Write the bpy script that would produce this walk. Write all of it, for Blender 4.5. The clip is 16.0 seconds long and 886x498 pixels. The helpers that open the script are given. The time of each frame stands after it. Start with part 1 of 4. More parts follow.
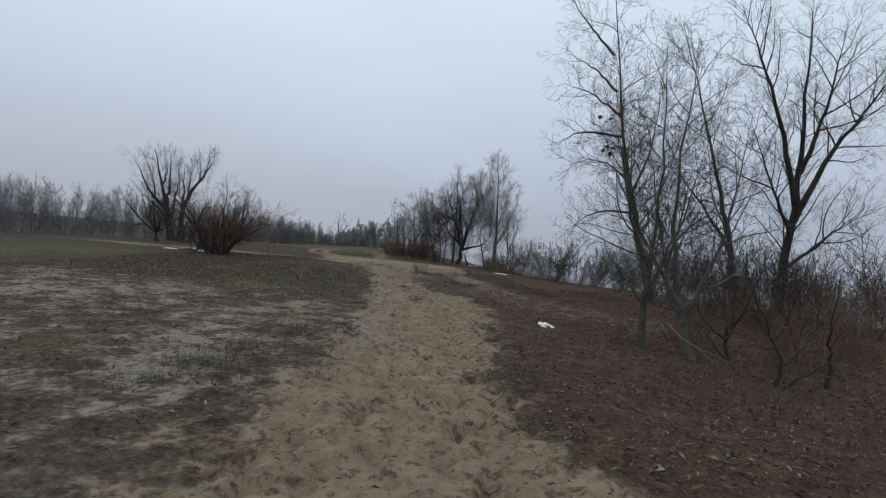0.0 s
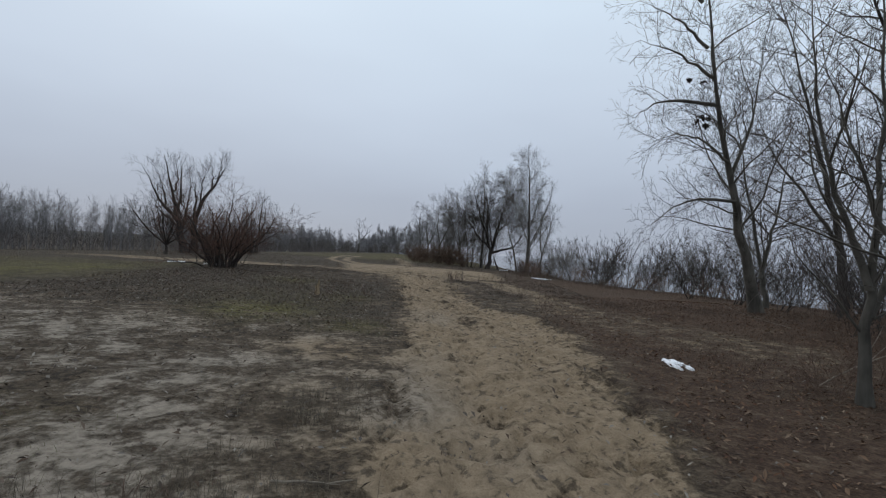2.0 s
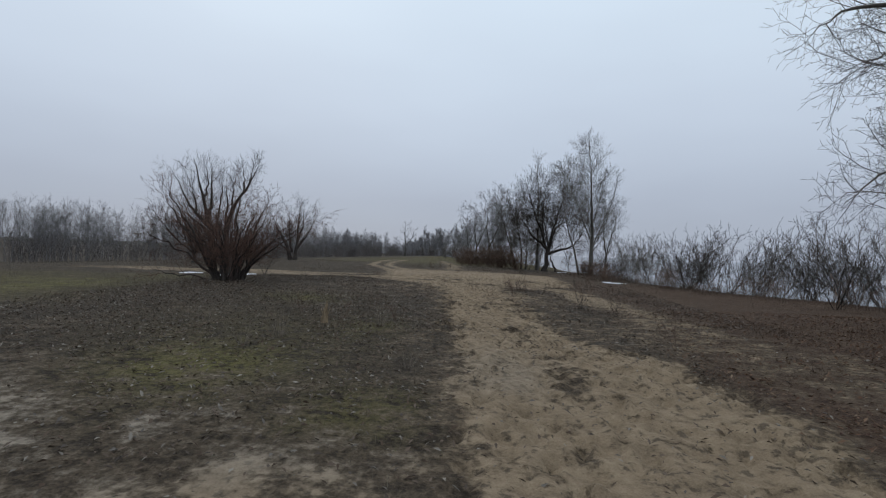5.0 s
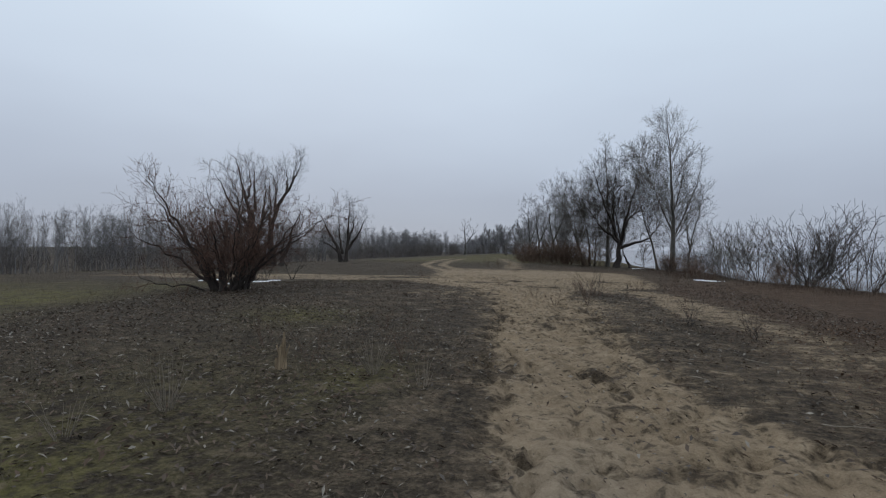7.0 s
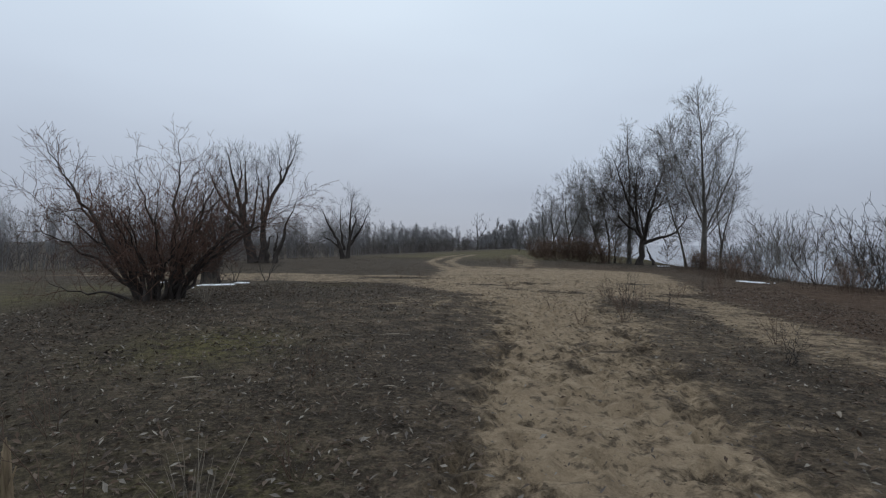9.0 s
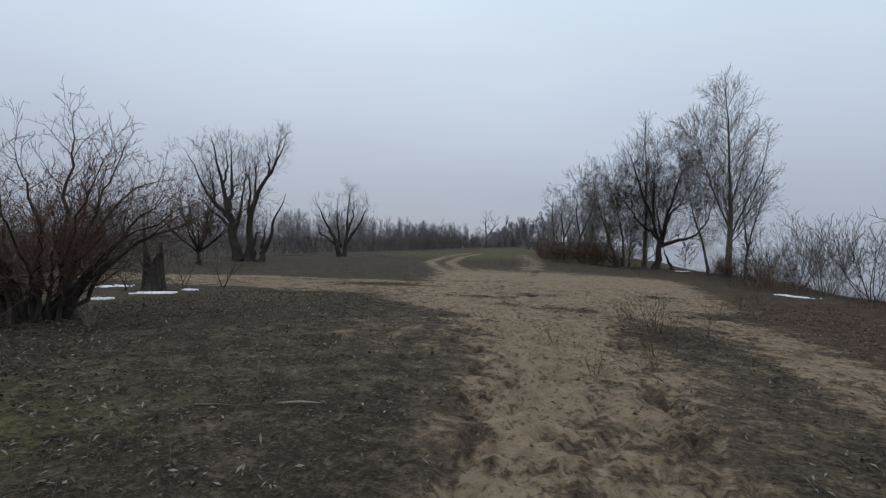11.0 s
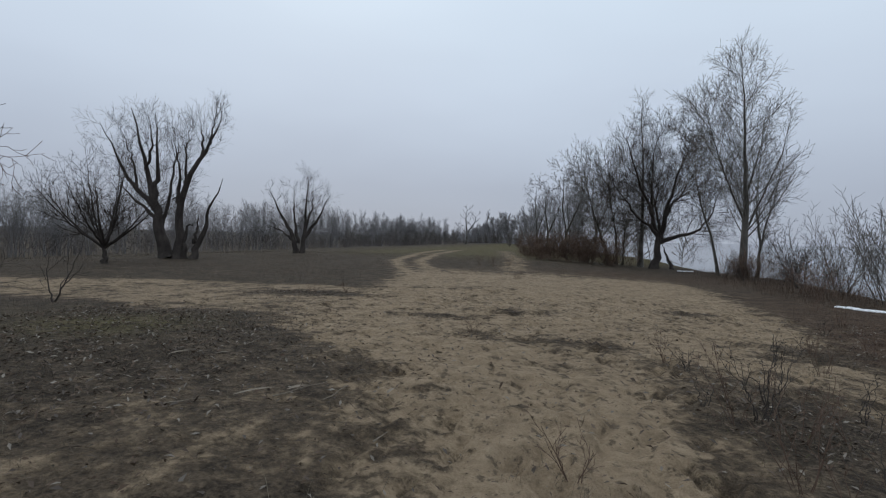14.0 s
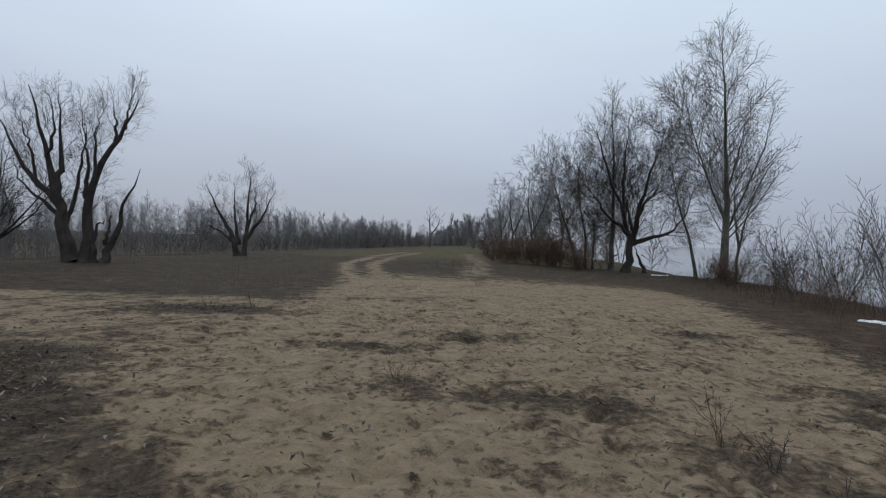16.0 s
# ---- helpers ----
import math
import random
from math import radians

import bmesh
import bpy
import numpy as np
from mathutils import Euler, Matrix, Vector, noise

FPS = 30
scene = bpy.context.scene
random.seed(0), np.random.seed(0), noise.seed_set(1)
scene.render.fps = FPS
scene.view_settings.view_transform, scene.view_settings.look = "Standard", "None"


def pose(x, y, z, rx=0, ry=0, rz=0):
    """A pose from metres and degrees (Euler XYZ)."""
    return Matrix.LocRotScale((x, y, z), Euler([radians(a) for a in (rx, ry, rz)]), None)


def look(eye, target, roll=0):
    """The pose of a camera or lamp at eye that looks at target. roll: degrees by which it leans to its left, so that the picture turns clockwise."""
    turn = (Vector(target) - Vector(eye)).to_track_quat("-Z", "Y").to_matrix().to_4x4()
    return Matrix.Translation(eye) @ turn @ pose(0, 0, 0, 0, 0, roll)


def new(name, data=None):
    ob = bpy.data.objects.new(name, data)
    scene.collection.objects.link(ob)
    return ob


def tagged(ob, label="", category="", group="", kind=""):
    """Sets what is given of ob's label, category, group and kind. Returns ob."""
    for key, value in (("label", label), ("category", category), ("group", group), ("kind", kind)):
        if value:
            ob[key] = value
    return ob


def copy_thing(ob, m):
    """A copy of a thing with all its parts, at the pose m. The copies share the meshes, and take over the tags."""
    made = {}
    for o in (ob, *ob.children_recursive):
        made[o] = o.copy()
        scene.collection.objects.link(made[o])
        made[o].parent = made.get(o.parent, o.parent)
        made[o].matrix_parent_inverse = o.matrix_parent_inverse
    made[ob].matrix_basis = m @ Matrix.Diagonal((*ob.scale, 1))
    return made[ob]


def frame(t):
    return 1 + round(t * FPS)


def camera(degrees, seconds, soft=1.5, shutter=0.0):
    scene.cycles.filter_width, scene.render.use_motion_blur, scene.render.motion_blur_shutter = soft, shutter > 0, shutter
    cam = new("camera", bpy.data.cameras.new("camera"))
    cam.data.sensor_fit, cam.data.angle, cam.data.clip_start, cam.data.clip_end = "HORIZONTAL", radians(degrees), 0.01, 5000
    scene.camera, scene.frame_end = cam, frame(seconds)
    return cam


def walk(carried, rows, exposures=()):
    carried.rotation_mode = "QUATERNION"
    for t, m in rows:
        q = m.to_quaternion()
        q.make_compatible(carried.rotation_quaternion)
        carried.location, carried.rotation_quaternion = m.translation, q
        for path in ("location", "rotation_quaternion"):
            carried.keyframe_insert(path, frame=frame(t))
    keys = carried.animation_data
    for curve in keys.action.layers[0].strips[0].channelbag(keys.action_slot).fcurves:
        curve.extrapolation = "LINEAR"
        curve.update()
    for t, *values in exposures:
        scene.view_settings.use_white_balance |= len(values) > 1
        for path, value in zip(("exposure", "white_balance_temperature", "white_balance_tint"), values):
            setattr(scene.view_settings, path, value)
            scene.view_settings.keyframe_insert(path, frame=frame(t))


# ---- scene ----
cam = camera(81.3, 16.0, soft=1.2)
PATH = [
    (0, (0.25, -0.299, 1.439), (0.218, 1.701, 1.441), 5.1),
    (0.5, (-0.025, 0.742, 1.454), (-0.056, 2.742, 1.461), 5.4),
    (1, (-0.332, 1.629, 1.406), (-0.371, 3.628, 1.425), 4.8),
    (1.5, (-0.568, 2.302, 1.346), (-0.655, 4.3, 1.355), 3.5),
    (2, (-0.597, 3.1, 1.435), (-0.707, 5.097, 1.446), 3.4),
    (2.5, (-0.692, 3.887, 1.426), (-0.794, 5.885, 1.446), 3.7),
    (3, (-0.805, 4.629, 1.437), (-0.902, 6.627, 1.452), 3.4),
    (3.5, (-0.867, 5.316, 1.498), (-0.952, 7.314, 1.514), 3.3),
    (4, (-0.965, 5.935, 1.554), (-1.059, 7.933, 1.576), 3.3),
    (4.5, (-1.036, 6.785, 1.498), (-1.197, 8.778, 1.508), 2.9),
    (5, (-1.17, 7.55, 1.461), (-1.462, 9.529, 1.471), 2.0),
    (5.2, (-1.234, 7.836, 1.494), (-1.558, 9.809, 1.52), 1.8),
    (7.3, (-1.416, 11.821, 1.437), (-1.957, 13.746, 1.431), 0.1),
    (7.5, (-1.452, 12.141, 1.494), (-1.997, 14.065, 1.486), -0.1),
    (8, (-1.508, 12.972, 1.484), (-2.066, 14.892, 1.472), -0.3),
    (8.5, (-1.649, 13.689, 1.479), (-2.215, 15.607, 1.471), 0.1),
    (9, (-1.725, 14.377, 1.486), (-2.303, 16.291, 1.465), 0.3),
    (9.2, (-1.73, 14.623, 1.508), (-2.31, 16.537, 1.497), 0.6),
    (11.3, (-1.915, 17.601, 1.712), (-2.531, 19.503, 1.671), 1.2),
    (11.5, (-1.959, 17.964, 1.727), (-2.569, 19.869, 1.682), 1.2),
    (12, (-2.12, 18.713, 1.718), (-2.721, 20.62, 1.667), 1.3),
    (12.5, (-2.219, 19.52, 1.678), (-2.803, 21.432, 1.632), 1.3),
    (13, (-2.362, 20.24, 1.66), (-2.934, 22.156, 1.609), 1.4),
    (13.5, (-2.458, 20.936, 1.662), (-3.014, 22.857, 1.609), 1.3),
    (14, (-2.56, 21.772, 1.618), (-3.108, 23.695, 1.569), 1.4),
    (14.5, (-2.654, 22.522, 1.622), (-3.173, 24.453, 1.576), 1.2),
    (15, (-2.678, 23.273, 1.589), (-3.146, 25.217, 1.546), 1.3),
    (15.5, (-2.792, 23.988, 1.54), (-3.245, 25.936, 1.494), 1.6),
    (16, (-2.85, 24.677, 1.538), (-3.267, 26.633, 1.503), 1.5),
]
walk(cam, [(t, look(eye, target, roll)) for t, eye, target, roll in PATH])

# ---- light: overcast sky, no shadows but soft ones ----
world = bpy.data.worlds.new("overcast_sky")
scene.world = world
world.use_nodes = True
wt = world.node_tree
wt.nodes.clear()
w_out = wt.nodes.new("ShaderNodeOutputWorld")
w_bg = wt.nodes.new("ShaderNodeBackground")
w_co = wt.nodes.new("ShaderNodeTexCoord")
w_sep = wt.nodes.new("ShaderNodeSeparateXYZ")
w_ramp = wt.nodes.new("ShaderNodeValToRGB")
w_sky = wt.nodes.new("ShaderNodeTexSky")
w_sky.sky_type = "NISHITA"
w_sky.sun_disc = False
w_sky.sun_elevation, w_sky.sun_rotation = radians(35), radians(-30)
w_map = wt.nodes.new("ShaderNodeMapping")
w_map.inputs["Scale"].default_value = (1.0, 1.0, 3.0)
w_noise = wt.nodes.new("ShaderNodeTexNoise")
w_noise.inputs["Scale"].default_value = 1.6
w_noise.inputs["Detail"].default_value = 3.0
w_off = wt.nodes.new("ShaderNodeMath")
w_off.operation = "MULTIPLY_ADD"
w_off.inputs[1].default_value = 0.16
w_mix = wt.nodes.new("ShaderNodeMix")
w_mix.data_type = "RGBA"
w_mix.blend_type = "ADD"
w_mix.inputs[0].default_value = 0.004
wt.links.new(w_co.outputs["Generated"], w_sep.inputs[0])
wt.links.new(w_co.outputs["Generated"], w_map.inputs["Vector"])
wt.links.new(w_map.outputs["Vector"], w_noise.inputs["Vector"])
wt.links.new(w_noise.outputs["Fac"], w_off.inputs[0])
wt.links.new(w_sep.outputs["Z"], w_off.inputs[2])
wt.links.new(w_off.outputs[0], w_ramp.inputs[0])
wt.links.new(w_ramp.outputs[0], w_mix.inputs[6])
wt.links.new(w_sky.outputs[0], w_mix.inputs[7])
wt.links.new(w_mix.outputs[2], w_bg.inputs["Color"])
wt.links.new(w_bg.outputs[0], w_out.inputs[0])
stops = [(0.06, (0.325, 0.368, 0.452)), (0.18, (0.39, 0.438, 0.533)), (0.36, (0.548, 0.628, 0.742)), (0.56, (0.67, 0.785, 0.905)), (1.0, (0.70, 0.79, 0.88))]
for i, (at, col) in enumerate(stops):
    e = w_ramp.color_ramp.elements[i] if i < 2 else w_ramp.color_ramp.elements.new(at)
    e.position, e.color = at, (*col, 1)
w_bg.inputs["Strength"].default_value = 1.0
sun_data = bpy.data.lights.new("sun", "SUN")
sun_data.energy, sun_data.angle, sun_data.color = 0.5, radians(60), (1.0, 0.97, 0.92)
new("sun", sun_data).matrix_world = look((-20, 30, 40), (0, 10, 0))


# ---- materials ----
def nodes_of(name):
    m = bpy.data.materials.new(name)
    m.use_nodes = True
    t = m.node_tree
    return m, t, t.nodes["Principled BSDF"]


def add(t, kind, **values):
    n = t.nodes.new(kind)
    for k, v in values.items():
        n.inputs[k].default_value = v
    return n


def ramp(t, source, *stops):
    r = t.nodes.new("ShaderNodeValToRGB")
    for i, (at, col) in enumerate(stops):
        e = r.color_ramp.elements[i] if i < 2 else r.color_ramp.elements.new(at)
        e.position, e.color = at, (*col, 1)
    t.links.new(source, r.inputs[0])
    return r.outputs[0]


def mixed(t, fac, a, b):
    n = t.nodes.new("ShaderNodeMix")
    n.data_type = "RGBA"
    t.links.new(fac, n.inputs[0])
    t.links.new(a, n.inputs[6])
    t.links.new(b, n.inputs[7])
    return n.outputs[2]


def maths(t, op, a, b, c=None):
    n = t.nodes.new("ShaderNodeMath")
    n.operation = op
    for i, v in enumerate((a, b, c)):
        if v is None:
            continue
        if isinstance(v, (int, float)):
            n.inputs[i].default_value = v
        else:
            t.links.new(v, n.inputs[i])
    return n.outputs[0]


def noise_of(t, scale, detail=5.0, rough=0.55, stretch=None):
    co = t.nodes.new("ShaderNodeTexCoord")
    n = add(t, "ShaderNodeTexNoise", Scale=scale, Detail=detail, Roughness=rough)
    if stretch:
        mp = add(t, "ShaderNodeMapping", Scale=stretch)
        t.links.new(co.outputs["Object"], mp.inputs["Vector"])
        t.links.new(mp.outputs["Vector"], n.inputs["Vector"])
    else:
        t.links.new(co.outputs["Object"], n.inputs["Vector"])
    return n.outputs["Fac"]


def bumped(t, bsdf, height, strength, distance):
    b = add(t, "ShaderNodeBump", Strength=strength, Distance=distance)
    t.links.new(height, b.inputs["Height"])
    t.links.new(b.outputs["Normal"], bsdf.inputs["Normal"])


def bark(name, dark, light, scale=9.0):
    """Furrowed bark: grain runs along the stem, blotches of lichen."""
    m, t, b = nodes_of(name)
    grain = noise_of(t, scale, 6.0, 0.65, (1.0, 1.0, 0.16))
    blotch = noise_of(t, 1.7, 4.0)
    c = ramp(t, maths(t, "MULTIPLY_ADD", blotch, 0.6, maths(t, "MULTIPLY", grain, 0.5)), (0.38, dark), (0.72, light))
    t.links.new(c, b.inputs["Base Color"])
    b.inputs["Roughness"].default_value = 0.9
    b.inputs["Specular IOR Level"].default_value = 0.2
    bumped(t, b, grain, 0.7, 0.02)
    return m


def scattered(name, *cols, rough=0.85):
    """Small loose pieces in one mesh, each island its own shade."""
    m, t, b = nodes_of(name)
    g = t.nodes.new("ShaderNodeNewGeometry")
    c = ramp(t, g.outputs["Random Per Island"], *[(i / (len(cols) - 1), k) for i, k in enumerate(cols)])
    t.links.new(c, b.inputs["Base Color"])
    b.inputs["Roughness"].default_value = rough
    b.inputs["Specular IOR Level"].default_value = 0.25
    return m


M_DARK_BARK = bark("dark_willow_bark", (0.022, 0.018, 0.016), (0.075, 0.062, 0.055))
M_GREY_BARK = bark("grey_poplar_bark", (0.05, 0.045, 0.04), (0.17, 0.155, 0.135))
M_MID_BARK = bark("brown_grey_bark", (0.042, 0.038, 0.032), (0.14, 0.128, 0.108))
M_TWIG = bark("grey_brown_twigs", (0.034, 0.028, 0.025), (0.085, 0.073, 0.065), 3.0)
M_DARK_TWIG = bark("dark_brown_twigs", (0.022, 0.018, 0.016), (0.060, 0.050, 0.044), 3.0)
M_PALE_TWIG = bark("pale_grey_twigs", (0.075, 0.068, 0.06), (0.17, 0.155, 0.14), 3.0)
M_RED_TWIG = bark("red_brown_twigs", (0.055, 0.034, 0.027), (0.155, 0.090, 0.068), 3.0)
M_BRUSH = bark("dead_brown_brush", (0.075, 0.049, 0.037), (0.17, 0.115, 0.086), 3.0)
# Far twigs lightened to grey: distance haze put into the bark colour.
M_FAR = bark("far_haze_grey_twigs", (0.14, 0.134, 0.136), (0.25, 0.24, 0.242), 1.0)
# Paler still for the farthest trees; the haze sits in the colour.
M_FARTHER = bark("haze_pale_twigs", (0.18, 0.175, 0.18), (0.29, 0.282, 0.287), 1.0)
# Far copy of the brush, its colour raised to imitate haze.
M_FAR_BRUSH = bark("far_haze_brown_brush", (0.11, 0.098, 0.092), (0.20, 0.18, 0.17), 1.0)
M_PALE_WOOD = bark("bleached_dead_wood", (0.15, 0.125, 0.10), (0.31, 0.265, 0.21), 14.0)
M_BURNT = bark("charred_stump_wood", (0.014, 0.012, 0.011), (0.085, 0.07, 0.058), 9.0)
M_SPLIT = bark("weathered_split_wood", (0.06, 0.044, 0.03), (0.44, 0.33, 0.21), 26.0)
M_LEAF = scattered("fallen_leaves", (0.05, 0.032, 0.022), (0.095, 0.064, 0.045), (0.14, 0.104, 0.078), (0.075, 0.056, 0.044), (0.10, 0.085, 0.075), (0.28, 0.25, 0.21))
M_RED_LEAF = scattered("red_brown_fallen_leaves", (0.045, 0.022, 0.014), (0.12, 0.062, 0.036), (0.17, 0.11, 0.07), (0.07, 0.036, 0.024), (0.22, 0.16, 0.11))
M_BLADE = scattered("dead_grass_blades", (0.06, 0.048, 0.036), (0.12, 0.10, 0.075), (0.08, 0.065, 0.05), (0.19, 0.165, 0.12))
M_BROWN_BLADE = scattered("red_brown_bank_grass", (0.05, 0.032, 0.024), (0.10, 0.066, 0.048), (0.075, 0.05, 0.038), (0.14, 0.10, 0.075))
M_GREEN_BLADE = scattered("green_grass_blades", (0.05, 0.055, 0.02), (0.09, 0.10, 0.035), (0.13, 0.12, 0.05))
M_DEAD_LEAF = scattered("withered_clinging_leaves", (0.012, 0.010, 0.008), (0.035, 0.025, 0.02))


def snow_material():
    m, t, b = nodes_of("old_snow")
    n = noise_of(t, 7.0, 6.0, 0.6)
    t.links.new(ramp(t, n, (0.3, (0.55, 0.55, 0.56)), (0.5, (0.82, 0.83, 0.86))), b.inputs["Base Color"])
    b.inputs["Roughness"].default_value = 0.7
    bumped(t, b, noise_of(t, 40.0), 0.5, 0.01)
    return m


def water_material():
    m, t, b = nodes_of("grey_river_water")
    b.inputs["Base Color"].default_value = (0.035, 0.045, 0.05, 1)
    b.inputs["Roughness"].default_value = 0.08
    b.inputs["IOR"].default_value = 1.33
    bumped(t, b, noise_of(t, 1.2, 3.0), 0.12, 0.05)
    return m


def ground_material():
    """Trodden sand where the tracks run, litter and dead grass elsewhere, moss and bare sand in patches."""
    m, t, b = nodes_of("sandy_ground")

    def attr(name):
        a = t.nodes.new("ShaderNodeAttribute")
        a.attribute_name = name
        return a.outputs["Fac"]

    big, mid, fine, grit = noise_of(t, 0.55, 4.0), noise_of(t, 2.6, 6.0, 0.62), noise_of(t, 11.0, 6.0, 0.65), noise_of(t, 70.0, 3.0)
    edge = maths(t, "MULTIPLY_ADD", maths(t, "SUBTRACT", mid, 0.5), 1.9, attr("sand"))
    edge = maths(t, "MULTIPLY_ADD", maths(t, "SUBTRACT", fine, 0.5), 1.2, edge)
    edge = maths(t, "MULTIPLY_ADD", maths(t, "SUBTRACT", big, 0.5), 0.6, edge)
    s = t.nodes.new("ShaderNodeMapRange")
    s.interpolation_type = "SMOOTHSTEP"
    s.inputs["From Min"].default_value, s.inputs["From Max"].default_value = 0.40, 0.84
    t.links.new(edge, s.inputs["Value"])
    damp = noise_of(t, 4.6, 5.0, 0.6)
    tone = maths(t, "MULTIPLY_ADD", grit, 0.25, maths(t, "MULTIPLY_ADD", damp, 0.45, maths(t, "MULTIPLY", fine, 0.30)))
    sand = ramp(t, tone, (0.34, (0.102, 0.075, 0.049)), (0.43, (0.213, 0.158, 0.104)), (0.52, (0.278, 0.209, 0.139)), (0.66, (0.345, 0.267, 0.182)))
    # Dark flecks in the sand colour: trodden soil, and shade of footprints painted in.
    scuff = noise_of(t, 10.5, 4.0, 0.6, (1.0, 0.75, 1.0))
    fleck_mask = ramp(t, maths(t, "MULTIPLY_ADD", fine, 0.35, maths(t, "MULTIPLY", scuff, 0.75)), (0.43, (1, 1, 1)), (0.50, (0, 0, 0)))
    fleck_tone = ramp(t, grit, (0.3, (0.055, 0.042, 0.030)), (0.7, (0.13, 0.10, 0.07)))
    sand = mixed(t, maths(t, "MULTIPLY", fleck_mask, 0.8), sand, fleck_tone)
    grey_sand = ramp(t, fine, (0.33, (0.165, 0.138, 0.108)), (0.6, (0.315, 0.268, 0.215)))
    sand = mixed(t, attr("pale"), sand, grey_sand)
    co = t.nodes.new("ShaderNodeTexCoord")
    speck = noise_of(t, 32.0, 4.0, 0.7)
    shade = maths(t, "MULTIPLY_ADD", speck, 0.55, maths(t, "MULTIPLY_ADD", fine, 0.30, maths(t, "MULTIPLY", mid, 0.25)))
    litter = ramp(t, shade, (0.41, (0.016, 0.012, 0.008)), (0.54, (0.050, 0.038, 0.027)), (0.65, (0.108, 0.083, 0.060)), (0.76, (0.24, 0.19, 0.143)))
    red = ramp(t, shade, (0.40, (0.026, 0.015, 0.010)), (0.54, (0.070, 0.044, 0.030)), (0.66, (0.120, 0.079, 0.052)), (0.78, (0.19, 0.136, 0.092)))
    litter = mixed(t, attr("red"), litter, red)
    moss_c = ramp(t, fine, (0.35, (0.066, 0.060, 0.020)), (0.65, (0.17, 0.155, 0.045)))
    green = maths(t, "MULTIPLY", attr("moss"), ramp(t, maths(t, "MULTIPLY_ADD", mid, 0.6, maths(t, "MULTIPLY", fine, 0.4)), (0.40, (0, 0, 0)), (0.52, (1, 1, 1))))
    litter = mixed(t, green, litter, moss_c)
    low = t.nodes.new("ShaderNodeMapRange")
    low.interpolation_type = "SMOOTHSTEP"
    low.inputs["From Min"].default_value, low.inputs["From Max"].default_value = 0.08, 0.55
    t.links.new(edge, low.inputs["Value"])
    dirt = ramp(t, shade, (0.40, (0.045, 0.033, 0.023)), (0.54, (0.108, 0.081, 0.056)), (0.70, (0.18, 0.138, 0.096)))
    floor_c = mixed(t, maths(t, "MULTIPLY", low.outputs[0], 0.85), litter, dirt)
    t.links.new(mixed(t, s.outputs[0], floor_c, sand), b.inputs["Base Color"])
    b.inputs["Roughness"].default_value = 0.95
    b.inputs["Specular IOR Level"].default_value = 0.15
    pocks = add(t, "ShaderNodeTexVoronoi", Scale=5.2, Randomness=1.0)
    pocks.feature = "SMOOTH_F1"
    t.links.new(co.outputs["Object"], pocks.inputs["Vector"])
    h = maths(t, "MULTIPLY_ADD", mid, 0.5, maths(t, "MULTIPLY_ADD", fine, 0.55, maths(t, "MULTIPLY", speck, 0.16)))
    h = maths(t, "MULTIPLY_ADD", pocks.outputs["Distance"], maths(t, "MULTIPLY", s.outputs[0], 0.5), h)
    bumped(t, b, h, 1.0, 0.13)
    return m


M_SNOW, M_WATER, M_GROUND = snow_material(), water_material(), ground_material()


# ---- the lie of the land ----
def lattice(x, y, seed):
    h = np.sin(x * 127.1 + y * 311.7 + seed * 74.7) * 43758.5453
    return h - np.floor(h)


def soft_noise(x, y, size, seed=0):
    """Smooth noise from -0.5 to 0.5 with bumps of that size."""
    x, y = np.asarray(x, float) / size, np.asarray(y, float) / size
    i, j = np.floor(x), np.floor(y)
    u, v = x - i, y - j
    u, v = u * u * (3 - 2 * u), v * v * (3 - 2 * v)
    a = lattice(i, j, seed) * (1 - u) + lattice(i + 1, j, seed) * u
    c = lattice(i, j + 1, seed) * (1 - u) + lattice(i + 1, j + 1, seed) * u
    return a * (1 - v) + c * v - 0.5


def step(x, a, b):
    k = np.clip((x - a) / (b - a), 0, 1)
    return k * k * (3 - 2 * k)


def hump(x, y, cx, cy, rx, ry):
    return np.exp(-((x - cx) / rx) ** 2 - ((y - cy) / ry) ** 2)


BANK_Y = [-300, -40, 0, 10, 18, 22, 29, 33, 39, 45, 50, 55, 70, 90, 150, 300, 900, 3000]
BANK_X = [110, 40, 27, 22, 17, 14, 10.2, 7.8, 5.4, 5.3, 5.4, 3.0, 2.0, -2.0, -20, -62, -240, -900]
LEFT_Y = [-60, 2, 6, 10, 13, 15, 17.2, 19.5, 23, 24.4, 26.6, 28.4, 30, 35, 40, 44]
LEFT_X = [-1.1, -1.1, -1.2, -1.5, -1.8, -2.1, -2.6, -2.9, -3.3, -4.0, -5.0, -6.6, -7.6, -8.6, -9.6, -10.2]
RIGHT_Y = [-60, 3, 4.4, 6.5, 10.4, 13.5, 14.8, 16, 18, 20.3, 24, 28.5, 30]
RIGHT_X = [2.2, 1.8, 1.25, 1.1, 1.2, 1.3, 0.7, -0.1, -0.4, -0.7, -1.4, -1.9, -1.4]
SIDE_Y = [11.5, 13.9, 15.7, 20.4, 23.6, 27, 31, 34, 42, 46]
SIDE_L = [3.4, 1.8, 1.1, 0.8, 0.3, -0.2, -0.9, -1.0, -1.0, -1.0]
SIDE_R = [6.5, 4.6, 3.6, 2.4, 2.3, 1.6, 1.4, 1.5, 1.0, 0.2]


